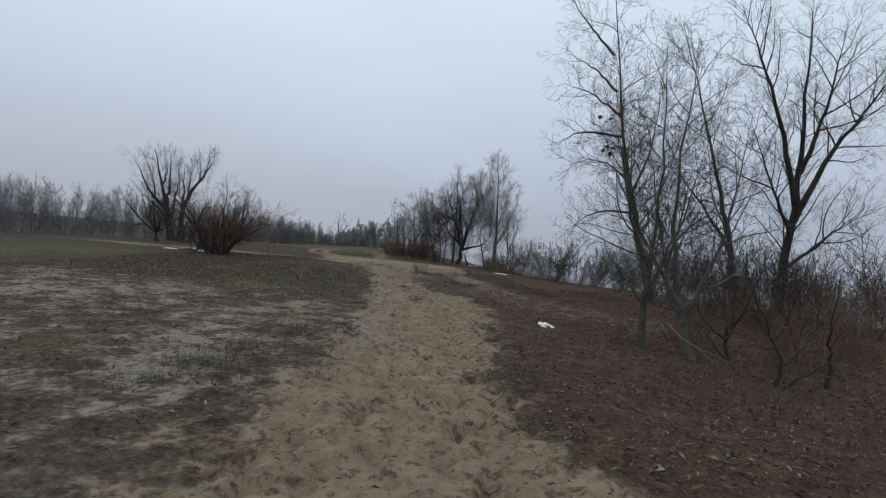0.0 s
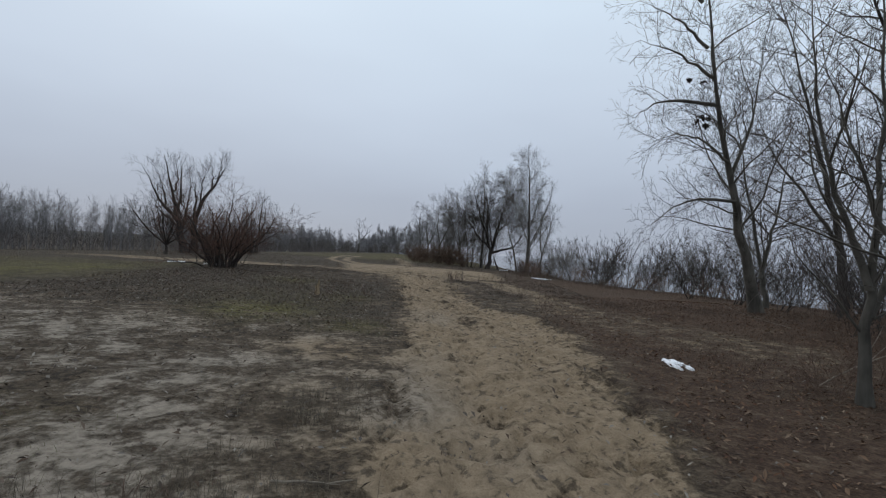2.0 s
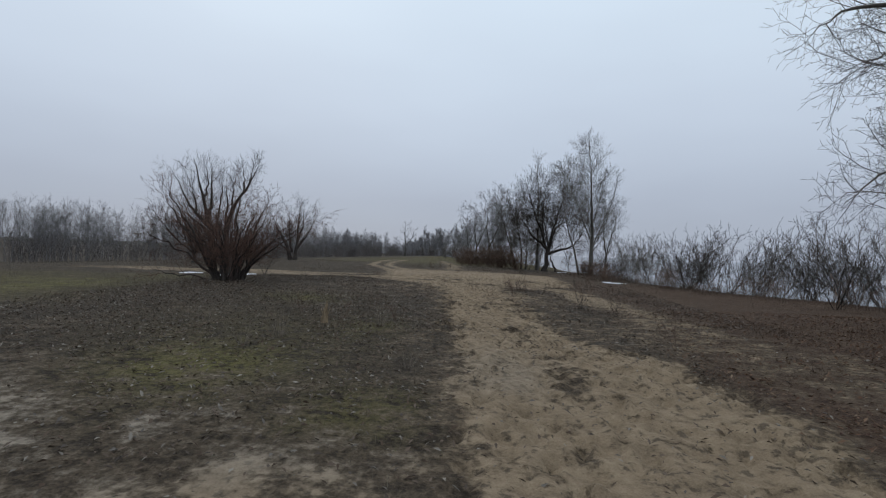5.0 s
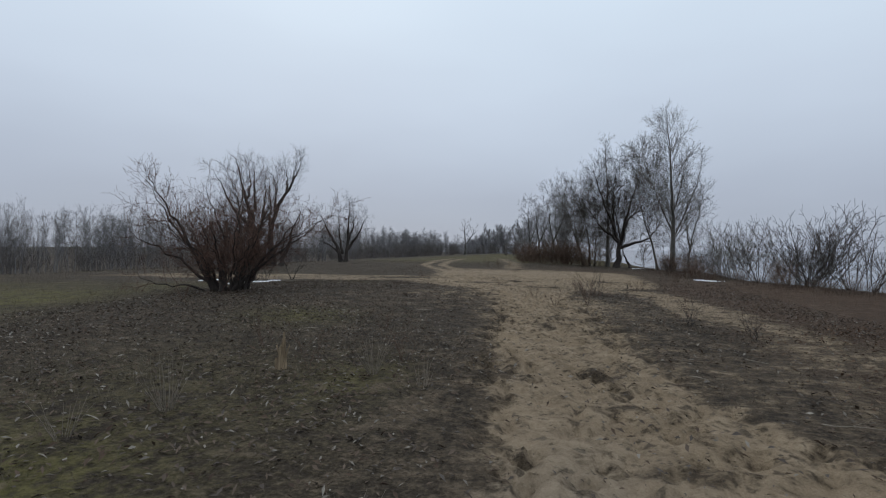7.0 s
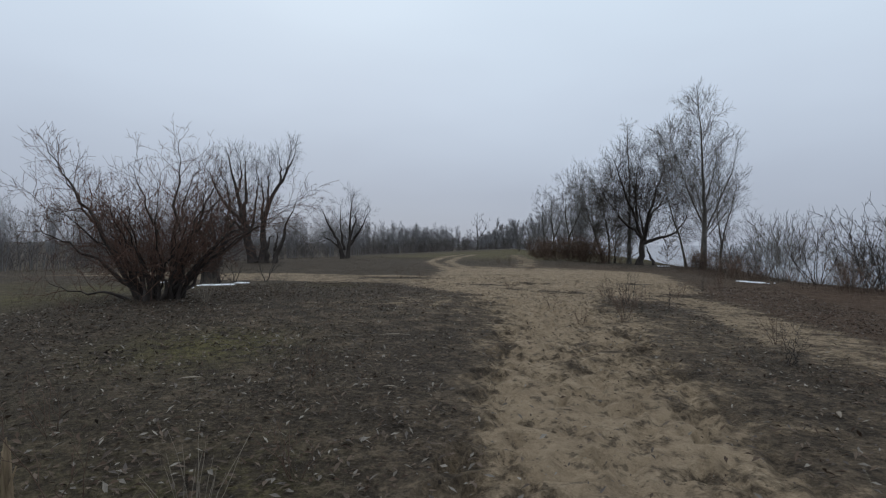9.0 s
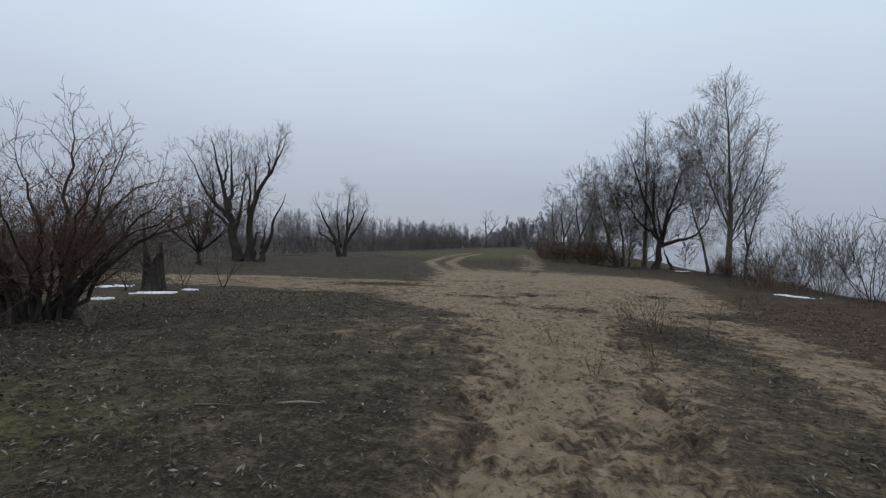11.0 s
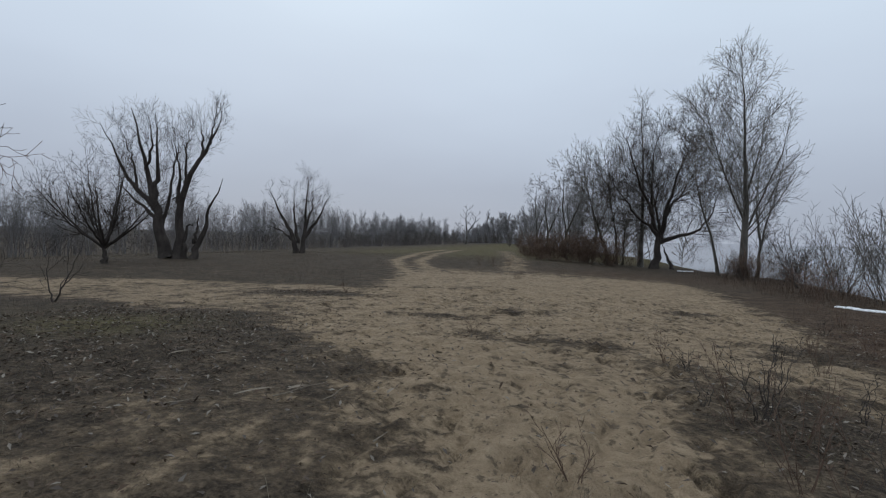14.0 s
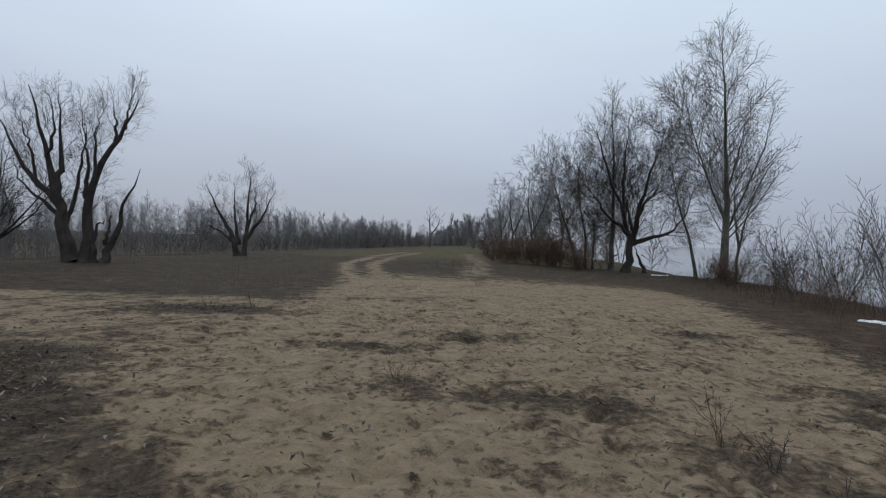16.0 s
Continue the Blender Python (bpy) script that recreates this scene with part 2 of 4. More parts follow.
def height(x, y):
    """The ground without its small bumps."""
    x, y = np.asarray(x, float), np.asarray(y, float)
    z = 0.02 + 0.28 * hump(x, y, -9, 21, 7, 9) + 0.22 * hump(x, y, 7.5, 18, 4, 6)
    z = z + 0.09 * step(y, 20, 29) * step(-x, -2, 3)
    z = z - 0.05 * np.clip(-x - 26, 0, 36) * step(y, -60, 30)
    z = z + 0.10 * soft_noise(x, y, 5.0, 1) + 0.05 * soft_noise(x, y, 1.7, 2)
    out = x - np.interp(y, BANK_Y, BANK_X)
    return z - 3.4 * step(out, 0.3, 7.0)


def ground_z(x, y):
    return float(height(x, y))


def band(x, lo, hi, soft):
    return step(x, lo - soft, lo + soft) * (1 - step(x, hi - soft, hi + soft))


def line_mask(x, y, points, half, soft):
    """1 within half of a line through the points, by rising y."""
    ys, xs = [p[1] for p in points], [p[0] for p in points]
    d = np.abs(x - np.interp(y, ys, xs))
    return (1 - step(d, half - soft, half + soft)) * step(y, ys[0] - 1, ys[0] + 1) * (1 - step(y, ys[-1] - 2, ys[-1] + 2))


def sand_mask(x, y):
    x, y = np.asarray(x, float), np.asarray(y, float)
    wander = 0.7 * soft_noise(0 * x, y, 1.9, 35) + 0.4 * soft_noise(x, y, 0.7, 36)
    main = band(x + wander, np.interp(y, LEFT_Y, LEFT_X), np.interp(y, RIGHT_Y, RIGHT_X), 0.5 + 0.5 * step(y, 14, 24)) * (1 - step(y, 29, 33))
    side = (0.44 + 0.3 * step(y, 15, 22)) * band(x, np.interp(y, SIDE_Y, SIDE_L), np.interp(y, SIDE_Y, SIDE_R), 0.6) * step(y, 9, 12.5) * (1 - step(y, 29, 33))
    wide = 0.92 * band(x, np.interp(y, LEFT_Y, LEFT_X), np.interp(y, SIDE_Y, SIDE_R), 0.8) * step(y, 26.5, 29.5) * (1 - step(y, 41, 47))
    cross = 0.74 * band(y, np.interp(x, [-40, -21, -14, -10, -7], [28.5, 29.6, 29.9, 29.2, 29.6]), np.interp(x, [-40, -22, -18, -15, -10], [31.5, 32.4, 33.0, 34.4, 35.4]), 0.5) * (1 - step(x, -8, -6)) * step(x, -27, -19)
    ruts = line_mask(x, y, [(-9.0, 40), (-10.8, 44), (-13.6, 50.5), (-16.2, 62), (-18.3, 78)], 0.42, 0.25)
    ruts = np.maximum(ruts, line_mask(x, y, [(-7.9, 40), (-9.6, 44), (-12.3, 51), (-14.8, 63), (-16.6, 78)], 0.42, 0.25))
    ruts = np.maximum(ruts, 0.7 * line_mask(x, y, [(-5.6, 44), (-6.3, 48), (-7.2, 56), (-12, 80)], 0.8, 0.5))
    s = np.maximum.reduce([main, side, wide, cross, 0.9 * ruts])
    for cx, cy, rx, ry in [(-0.55, 13.6, 0.28, 1.3), (-1.1, 17.0, 0.25, 1.1), (-1.9, 21.0, 0.3, 1.2), (-4.7, 12.6, 0.9, 1.0), (-2.5, 11.7, 0.5, 0.6), (-3.9, 5.8, 0.7, 0.9)]:
        s = s - 0.42 * hump(x, y, cx, cy, rx, ry)
    for cx, cy, rx, ry, k in [(-9.2, 33.2, 1.3, 0.5, 0.8), (-2.7, 29.3, 0.55, 0.45, 0.8), (-2.8, 27.8, 0.4, 0.3, 0.6), (-4.0, 29.2, 0.6, 0.35, 0.6), (-5.2, 30.9, 0.7, 0.3, 0.6), (-0.4, 33.9, 0.6, 0.35, 0.7), (-4.0, 32.0, 0.8, 0.4, 0.5), (0.9, 30.4, 1.0, 0.8, 0.8), (-1.6, 28.6, 0.4, 0.3, 0.6), (-6.5, 36, 1.5, 0.5, 0.4)]:
        s = s - k * hump(x, y, cx, cy, rx, ry)
    wx, wy = x + 2.4 * soft_noise(x, y, 3.2, 31), y + 4.0 * soft_noise(x, y, 3.8, 32)
    patchy = (0.56 + 0.3 * soft_noise(x, y, 1.4, 33) + 0.34 * soft_noise(x, y, 0.42, 37)) * band(wx, -10, -0.9, 1.4) * (1 - step(wy, 10.5, 14.5)) + 0.20 * band(wx, -7, -2.0, 0.8) * step(wy, 20, 23) * (1 - step(y, 29, 31))
    patchy = patchy + 0.36 * band(x, -3, 1.6, 0.5) * step(y, 14, 16) * (1 - step(y, 28, 30)) + (0.05 * step(y, 15, 19) + 0.30 * step(y, 21, 25)) * step(x, -8.5, -4) * band(wx, -8, -1, 1) * step(wy, 9, 12) * (1 - step(y, 33, 36))
    bare = np.maximum(s, patchy) - 0.4 * hump(x, y, -0.8, 26.5, 0.85, 1.1) - 0.3 * hump(x, y, 0.8, 20.8, 0.9, 1.2)
    return np.clip(bare, 0, 1)


def axis(parts):
    return np.unique(np.round(np.concatenate([np.arange(a, b, s) for a, b, s in parts]), 4))


def build_ground():
    xs = axis([(-3000, -400, 260), (-400, -80, 20), (-80, -24, 1.6), (-24, -8, 0.45), (-8, -5.5, 0.14), (-5.5, 3.5, 0.085), (3.5, 6, 0.14), (6, 14, 0.45), (14, 46, 1.0), (46, 400, 30), (400, 3001, 260)])
    ys = axis([(-3000, -300, 300), (-300, -12, 12), (-12, 1.0, 0.4), (1.0, 16, 0.085), (16, 36, 0.125), (36, 60, 0.45), (60, 130, 2.5), (130, 500, 20), (500, 3001, 250)])
    x, y = np.meshgrid(xs, ys)
    z = height(x, y)
    sand = sand_mask(x, y)
    near = band(x, -9, 5, 1) * band(y, 0, 37, 1.5)
    z = z + near * (0.028 * soft_noise(x, y, 0.5, 3) + 0.020 * soft_noise(x, y, 0.22, 4)) * (0.6 + 0.9 * sand)
    rng = np.random.default_rng(5)
    for _ in range(2200):
        fy = rng.uniform(1, 36)
        lo, hi = np.interp(fy, LEFT_Y, LEFT_X), (np.interp(fy, RIGHT_Y, RIGHT_X) if fy < 27 else np.interp(fy, SIDE_Y, SIDE_R))
        fx, a = rng.uniform(lo, hi), rng.normal(0.1, 0.5)
        i0, i1 = np.searchsorted(xs, (fx - 0.45, fx + 0.45))
        j0, j1 = np.searchsorted(ys, (fy - 0.45, fy + 0.45))
        dx, dy = x[j0:j1, i0:i1] - fx, y[j0:j1, i0:i1] - fy
        u, v = dx * np.cos(a) + dy * np.sin(a), dy * np.cos(a) - dx * np.sin(a)
        r = (u / 0.065) ** 2 + (v / 0.15) ** 2
        z[j0:j1, i0:i1] += rng.uniform(0.5, 1.2) * (-0.06 * np.exp(-r) + 0.016 * np.exp(-((np.sqrt(r) - 1.5) / 0.45) ** 2))
    for line in ([(-0.3, 2), (-0.4, 8), (-0.9, 14), (-1.6, 20), (-2.3, 26), (-4, 31)], [(0.7, 2), (0.6, 8), (0.1, 14), (-0.9, 20), (-1.7, 26), (-3.2, 31)]):
        z = z - 0.03 * line_mask(x, y, line, 0.25, 0.2)
    n, m = len(xs), len(ys)
    k = np.arange(n * m).reshape(m, n)
    faces = np.stack([k[:-1, :-1], k[:-1, 1:], k[1:, 1:], k[1:, :-1]], -1).reshape(-1, 4)
    me = bpy.data.meshes.new("ground")
    me.vertices.add(n * m)
    me.vertices.foreach_set("co", np.stack([x, y, z], -1).ravel())
    me.loops.add(faces.size)
    me.loops.foreach_set("vertex_index", faces.ravel())
    me.polygons.add(len(faces))
    me.polygons.foreach_set("loop_start", np.arange(len(faces)) * 4)
    me.polygons.foreach_set("loop_total", np.full(len(faces), 4))
    me.update(calc_edges=True)
    me.polygons.foreach_set("use_smooth", np.ones(len(faces), bool))
    wx, wy = x + 3.0 * soft_noise(x, y, 3.5, 21) + 1.2 * soft_noise(x, y, 1.1, 22), y + 4.0 * soft_noise(x, y, 4.5, 23) + 1.2 * soft_noise(x, y, 1.3, 24)
    pale = band(wx, -12, -1.6, 0.8) * (1 - step(wy, 10, 16))
    red = band(x, 1.2, 60, 0.6) * (1 - step(y, 30, 44)) + 0.7 * hump(x, y, -1, 45, 6, 4)
    moss = hump(x, y, -3.9, 5.8, 0.8, 1.1) + hump(x, y, -4.7, 12.6, 1.0, 1.2) + 0.8 * hump(x, y, -2.5, 11.7, 0.6, 0.7) + 0.6 * step(-wx, 9, 15) * step(wx, -34, -26) * (1 - step(wy, 22, 30)) * (0.4 + 1.2 * (soft_noise(x, y, 2.2, 25) + 0.5)) + 0.2 * hump(x, y, -5, 15, 2, 2) + 0.45 * step(y, 52, 66) * step(x, -28, -18)
    moss = moss + 0.35 * hump(x, y, -3.6, 16.2, 0.5, 0.9) + 0.6 * hump(x, y, -6.2, 19.5, 0.9, 1.0) + 0.5 * hump(x, y, -9, 27.5, 1, 1) + 0.5 * hump(x, y, -2.2, 23.2, 0.5, 0.5)
    for name, values in (("sand", sand), ("pale", pale), ("red", np.clip(red, 0, 1)), ("moss", np.clip(moss, 0, 1))):
        me.attributes.new(name, "FLOAT", "POINT").data.foreach_set("value", values.ravel())
    me.materials.append(M_GROUND)
    return tagged(new("ground", me), "trodden yellow sand tracks through dark leaf litter and dead grass", "ground", kind="structure")


build_ground()


def raw_mesh(name, verts, faces, material, smooth=True):
    me = bpy.data.meshes.new(name)
    me.from_pydata(verts, [], faces)
    if smooth:
        me.polygons.foreach_set("use_smooth", np.ones(len(me.polygons), bool))
    me.materials.append(material)
    return me


water_me = raw_mesh("river", [(-3000, -3000, -2.1), (3000, -3000, -2.1), (3000, 3000, -2.1), (-3000, 3000, -2.1)], [(0, 1, 2, 3)], M_WATER)
tagged(new("river", water_me), "calm grey river reflecting the overcast sky", "water", kind="structure")


# ---- growing wood ----
def thing(name, x, y, label, category, group="", kind="", sink=0.04, turn=0.0):
    ob = new(name)
    ob.matrix_world = pose(x, y, ground_z(x, y) - sink, 0, 0, turn)
    return tagged(ob, label, category, group, kind)


def part(name, mesh, parent, label=""):
    ob = new(name, mesh)
    ob.parent = parent
    return tagged(ob, label)


def mesh_of(name, verts, quads, caps, material):
    """A smooth mesh from arrays: four-cornered faces, and one end cap each for the thicker tubes."""
    me = bpy.data.meshes.new(name)
    me.vertices.add(len(verts))
    me.vertices.foreach_set("co", verts.ravel())
    total = np.concatenate([np.full(len(quads), 4)] + [np.full(len(c), c.shape[1]) for c in caps])
    loops = np.concatenate([quads.ravel()] + [c.ravel() for c in caps])
    me.loops.add(len(loops))
    me.loops.foreach_set("vertex_index", loops)
    me.polygons.add(len(total))
    me.polygons.foreach_set("loop_start", np.concatenate([[0], np.cumsum(total)[:-1]]))
    me.polygons.foreach_set("loop_total", total)
    me.polygons.foreach_set("use_smooth", np.ones(len(total), bool))
    me.update(calc_edges=True)
    me.materials.append(material)
    return me


def tubes(name, stems, material):
    """One mesh of tapered tubes; each stem is (points, radii, sides)."""
    sorts, verts, quads, caps, at = {}, [], [], [], 0
    for pts, radii, sides in stems:
        sorts.setdefault((len(pts), sides), []).append((pts, radii))
    for (n, sides), some in sorts.items():
        p, r = np.array([k[0] for k in some], float), np.array([k[1] for k in some], float)
        d = np.gradient(p, axis=1)
        d /= np.linalg.norm(d, axis=2, keepdims=True) + 1e-9
        ref = np.where(np.abs(d[:, :1, :1]) < 0.8, np.array((1.0, 0, 0)), np.array((0, 1.0, 0)))
        u = np.cross(d, np.broadcast_to(ref, d.shape))
        u /= np.linalg.norm(u, axis=2, keepdims=True) + 1e-9
        v = np.cross(d, u)
        ang = np.arange(sides) * (2 * math.pi / sides)
        ring = p[:, :, None, :] + r[:, :, None, None] * (np.cos(ang)[:, None] * u[:, :, None, :] + np.sin(ang)[:, None] * v[:, :, None, :])
        k = at + np.arange(len(some) * n * sides).reshape(len(some), n, sides)
        k2 = np.roll(k, -1, axis=2)
        quads.append(np.stack([k[:, :-1], k2[:, :-1], k2[:, 1:], k[:, 1:]], -1).reshape(-1, 4))
        if sides > 3:
            caps.append(k[:, -1, :])
        verts.append(ring.reshape(-1, 3))
        at += len(some) * n * sides
    return mesh_of(name, np.concatenate(verts), np.concatenate(quads), caps, material)


def unit(v):
    return v / (np.linalg.norm(v) + 1e-9)


def bent(rng, start, way, length, count, wobble, lift):
    """A crooked line of points that starts in the given way and bends up (or down)."""
    x, y, z = float(start[0]), float(start[1]), float(start[2])
    dx, dy, dz = float(way[0]), float(way[1]), float(way[2])
    size = math.sqrt(dx * dx + dy * dy + dz * dz) + 1e-9
    dx, dy, dz = dx / size, dy / size, dz / size
    pts, one = [(x, y, z)], length / count
    for a, b, c in rng.normal(0, wobble, (count, 3)).tolist():
        dx, dy, dz = dx + a, dy + b, dz + c + lift
        size = math.sqrt(dx * dx + dy * dy + dz * dz) + 1e-9
        dx, dy, dz = dx / size, dy / size, dz / size
        x, y, z = x + dx * one, y + dy * one, z + dz * one
        pts.append((x, y, z))
    return np.array(pts)


def at_frac(pts, f):
    k = f * (len(pts) - 1)
    i = min(int(k), len(pts) - 2)
    a, b = pts[i].tolist(), pts[i + 1].tolist()
    d = [b[j] - a[j] for j in range(3)]
    size = math.sqrt(d[0] * d[0] + d[1] * d[1] + d[2] * d[2]) + 1e-9
    return np.array([a[j] + d[j] * (k - i) for j in range(3)]), np.array([v / size for v in d])


def sprout(rng, pts, radii, level, plan, out, fine=0.003):
    """Side shoots of one stem, and theirs in turn. plan: per level (shoots per metre, from, angle, length, falloff, wobble, lift, radius)."""
    if level >= len(plan):
        return
    per_m, start, angle, length, fall, wobble, lift, thin = plan[level]
    q = pts.tolist()
    total = sum(math.dist(q[i], q[i + 1]) for i in range(len(q) - 1))
    n = max(2, int(per_m * total * (1 - start) + rng.random()))
    turn = rng.uniform(0, 6.28)
    draws = rng.random((n, 3)).tolist()
    r0, r1, top = float(radii[0]), float(radii[-1]), len(radii) - 1
    for i, (u1, u2, u3) in enumerate(draws):
        f = min(start + (1 - start) * (i + u1) / n, 0.985)
        p, d = at_frac(pts, f)
        turn += 2.4 + (u3 - 0.5) * 1.6
        c, s = math.cos(turn), math.sin(turn)
        side = (d[1] * 0.15 - d[2] * s, d[2] * c - d[0] * 0.15, d[0] * s - d[1] * c)
        size = math.sqrt(side[0] ** 2 + side[1] ** 2 + side[2] ** 2) + 1e-9
        a = radians(angle) * (0.7 + 0.55 * u2)
        reach = length * (1 - fall * f) * (0.55 + 0.6 * u3)
        if level:
            reach = min(reach, total * 0.8)
        r = min(float(radii[min(int(f * top), top)]) * 0.75, thin * reach)
        steps = (6, 4, 2, 1)[min(level, 3)]
        ca, sa = math.cos(a), math.sin(a) / size
        way = (d[0] * ca + side[0] * sa, d[1] * ca + side[1] * sa, d[2] * ca + side[2] * sa)
        line = bent(rng, p, way, reach, steps, wobble, lift)
        rr = np.linspace(max(r, fine), max(r * 0.3, fine * 0.8), len(line))
        out.setdefault(level, []).append((line, rr, 5 if level == 0 else 3))
        sprout(rng, line, rr, level + 1, plan, out, fine)


def smooth_line(points, count, rng, jitter):
    p = np.asarray(points, float)
    s = np.linspace(0, len(p) - 1, count)
    q = np.stack([np.interp(s, np.arange(len(p)), p[:, k]) for k in range(3)], 1)
    for _ in range(2):
        q[1:-1] = (q[:-2] + 2 * q[1:-1] + q[2:]) / 4
    q[1:-1] += rng.normal(0, jitter, (count - 2, 3))
    return q


def tree(name, x, y, label, stems, plan, trunk_mat, twig_mat, seed, category="tree", group="", turn=0.0, limbs=True, tip=0.07, fine=0.003, taper=1.25, crook=0.0):
    """stems: (points from the base, radius at the foot, True for full shoots, "twigs" for fine ones alone, False for none)."""
    rng = np.random.default_rng(seed)
    ob = thing(name, x, y, label, category, group, turn=turn)
    rest = []
    for points, r, bears in stems:
        q = smooth_line(points, 14, rng, 0.10 * r + 0.012 + crook)
        rr = r * (tip + (1 - tip) * (1 - np.linspace(0, 1, len(q))) ** taper)
        foot = q[0][2] < 0.1
        if foot:
            rr[0] *= 1.35
        stem = part("trunk" if foot else "limb", tubes(name + "_trunk", [(q, rr, 10 if r > 0.12 else 7)], trunk_mat), ob)
        if not bears:
            continue
        out = {}
        sprout(rng, q, rr, 0, plan[1:] if bears == "twigs" else plan, out, fine)
        first = out.pop(0, [])
        if limbs and bears != "twigs":
            for line in first:
                part("branch", tubes(name + "_branch", [line], trunk_mat), stem)
        else:
            rest += first
        rest += [line for k in sorted(out) for line in out[k]]
    if rest:
        part("crown", tubes(name + "_crown", rest, twig_mat), ob)
    return ob


def side_way(yaw, points):
    """Points given as (across, up) or (across, up, depth), with across square to a look along yaw."""
    c, s = math.cos(radians(yaw)), math.sin(radians(yaw))
    return [(p[0] * c - (p[2] if len(p) > 2 else 0) * s, p[0] * s + (p[2] if len(p) > 2 else 0) * c, p[1]) for p in points]


# the riverside poplars and willows by the start of the walk
POPLAR = [(3.6, 0.24, 60, 3.3, 0.6, 0.13, 0.02, 0.011), (5.2, 0.15, 46, 1.25, 0.4, 0.13, 0.04, 0.008), (8.0, 0.15, 42, 0.55, 0.4, 0.12, 0.04, 0.008), (9.0, 0.2, 42, 0.22, 0.3, 0.14, 0.03, 0.01)]
tree("poplar_tree", 7.4, 17.9, "tall leaning bare poplar with drooping side limbs on the bank", [
    ([(0, 0, 0), (-0.5, -0.4, 1.3), (-1.15, -0.8, 3.0), (-1.55, -0.9, 4.6), (-2.0, -0.9, 7.0), (-2.5, -1.0, 10.5)], 0.17, True),
    ([(-1.15, -0.85, 3.0), (-2.2, -0.9, 3.05), (-2.9, -1.0, 2.7), (-3.4, -1.1, 2.2)], 0.05, "twigs"),
    ([(-1.4, -0.9, 4.0), (-2.2, -1.2, 4.5), (-3.0, -1.4, 4.6), (-3.6, -1.5, 4.3)], 0.045, "twigs"),
    ([(-1.8, -0.9, 5.5), (-3.0, -0.9, 5.6), (-3.5, -1.0, 5.4), (-4.0, -1.1, 5.0)], 0.055, "twigs"),
    ([(-1.9, -0.9, 6.2), (-3.0, -0.9, 6.9), (-3.9, -1.0, 7.1)], 0.05, "twigs"),
    ([(-2.1, -0.9, 7.0), (-3.0, -1.1, 7.7), (-4.0, -1.1, 8.1)], 0.05, "twigs"),
    ([(-2.3, -0.9, 8.2), (-3.3, -0.8, 9.3), (-4.2, -0.8, 10.4)], 0.05, "twigs"),
    ([(-1.3, -0.8, 3.6), (-0.7, -0.6, 5.2), (-0.4, -0.4, 7.4)], 0.06, True)], POPLAR, M_MID_BARK, M_TWIG, 11)
tree("poplar_tree", 12.0, 21.0, "bare poplar with a long leaning trunk among brush", [
    ([(0, 0, 0), (-0.4, 0, 2.8), (-1.15, -0.1, 5), (-1.9, -0.2, 7.6), (-3.2, -0.4, 11.2)], 0.15, True),
    ([(-0.3, 0, 2.2), (-1.4, 0.1, 3.9), (-2.7, 0.1, 5.4), (-3.5, 0.1, 7.2)], 0.08, "twigs")], POPLAR, M_MID_BARK, M_TWIG, 12)
tree("poplar_tree", 9.0, 20.4, "bare forked poplar behind the leaning ones", [
    ([(0, 0, 0), (-0.2, 0, 1.5), (-0.8, 0, 4), (-1.4, 0, 7)], 0.10, True), ([(-0.2, 0, 1.0), (0.2, 0, 3), (0.6, 0, 6)], 0.08, True)], POPLAR, M_MID_BARK, M_TWIG, 13)
SPREAD = [(3.4, 0.25, 44, 2.9, 0.5, 0.12, 0.06, 0.014), (6.0, 0.2, 42, 1.15, 0.4, 0.14, 0.05, 0.009), (6.5, 0.2, 40, 0.5, 0.4, 0.15, 0.04, 0.009), (4.0, 0.2, 40, 0.22, 0.4, 0.15, 0.04, 0.01)]
tree("poplar_tree", 13.0, 20.0, "big bare dark tree forking into many upswept limbs", [
    ([(0, 0, 0), (0.2, 0, 1.5), (0.5, 0, 4.6), (0.5, 0, 8.4), (0.45, 0, 12.0)], 0.25, True),
    ([(0.45, 0, 4.3), (-0.3, -0.1, 7.2), (-1.4, -0.2, 9.8), (-2.4, -0.3, 11.8)], 0.13, True),
    ([(0.4, 0, 3.7), (1.7, 0.3, 6.4), (3.5, 0.6, 8.7), (4.4, 0.6, 10.5)], 0.14, True),
    ([(0.2, 0, 1.8), (1.8, 0.3, 3.1), (3.6, 0.6, 4.6)], 0.09, True),
    ([(0.5, 0, 5.6), (1.5, 0.2, 8.4), (2.0, 0.2, 11.6)], 0.11, True),
    ([(0.35, 0, 3.2), (-0.9, -0.4, 5.2), (-1.9, -0.6, 7.4)], 0.08, True)], SPREAD, M_DARK_BARK, M_TWIG, 14)
SLIM = [(4.6, 0.15, 45, 1.5, 0.5, 0.12, 0.05, 0.012), (6.5, 0.15, 45, 0.6, 0.4, 0.16, 0.04, 0.009), (8.0, 0.2, 45, 0.26, 0.4, 0.2, 0.03, 0.009), (8.0, 0.2, 45, 0.14, 0.4, 0.2, 0.03, 0.012)]
tree("young_tree", 3.8, 9.0, "slender bare young tree rising from leaf litter", [
    ([(0, 0, 0), (-0.03, 0, 1.3), (0.2, 0.2, 3.0), (0.1, 0.3, 5.6)], 0.075, True),
    ([(-0.02, 0, 1.3), (-0.5, 0.2, 3.0), (-0.7, 0.3, 5.0)], 0.045, True),
    ([(0, 0, 1.0), (0.7, 0.3, 2.4), (1.2, 0.5, 4.4)], 0.035, True)], SLIM, M_MID_BARK, M_TWIG, 15)
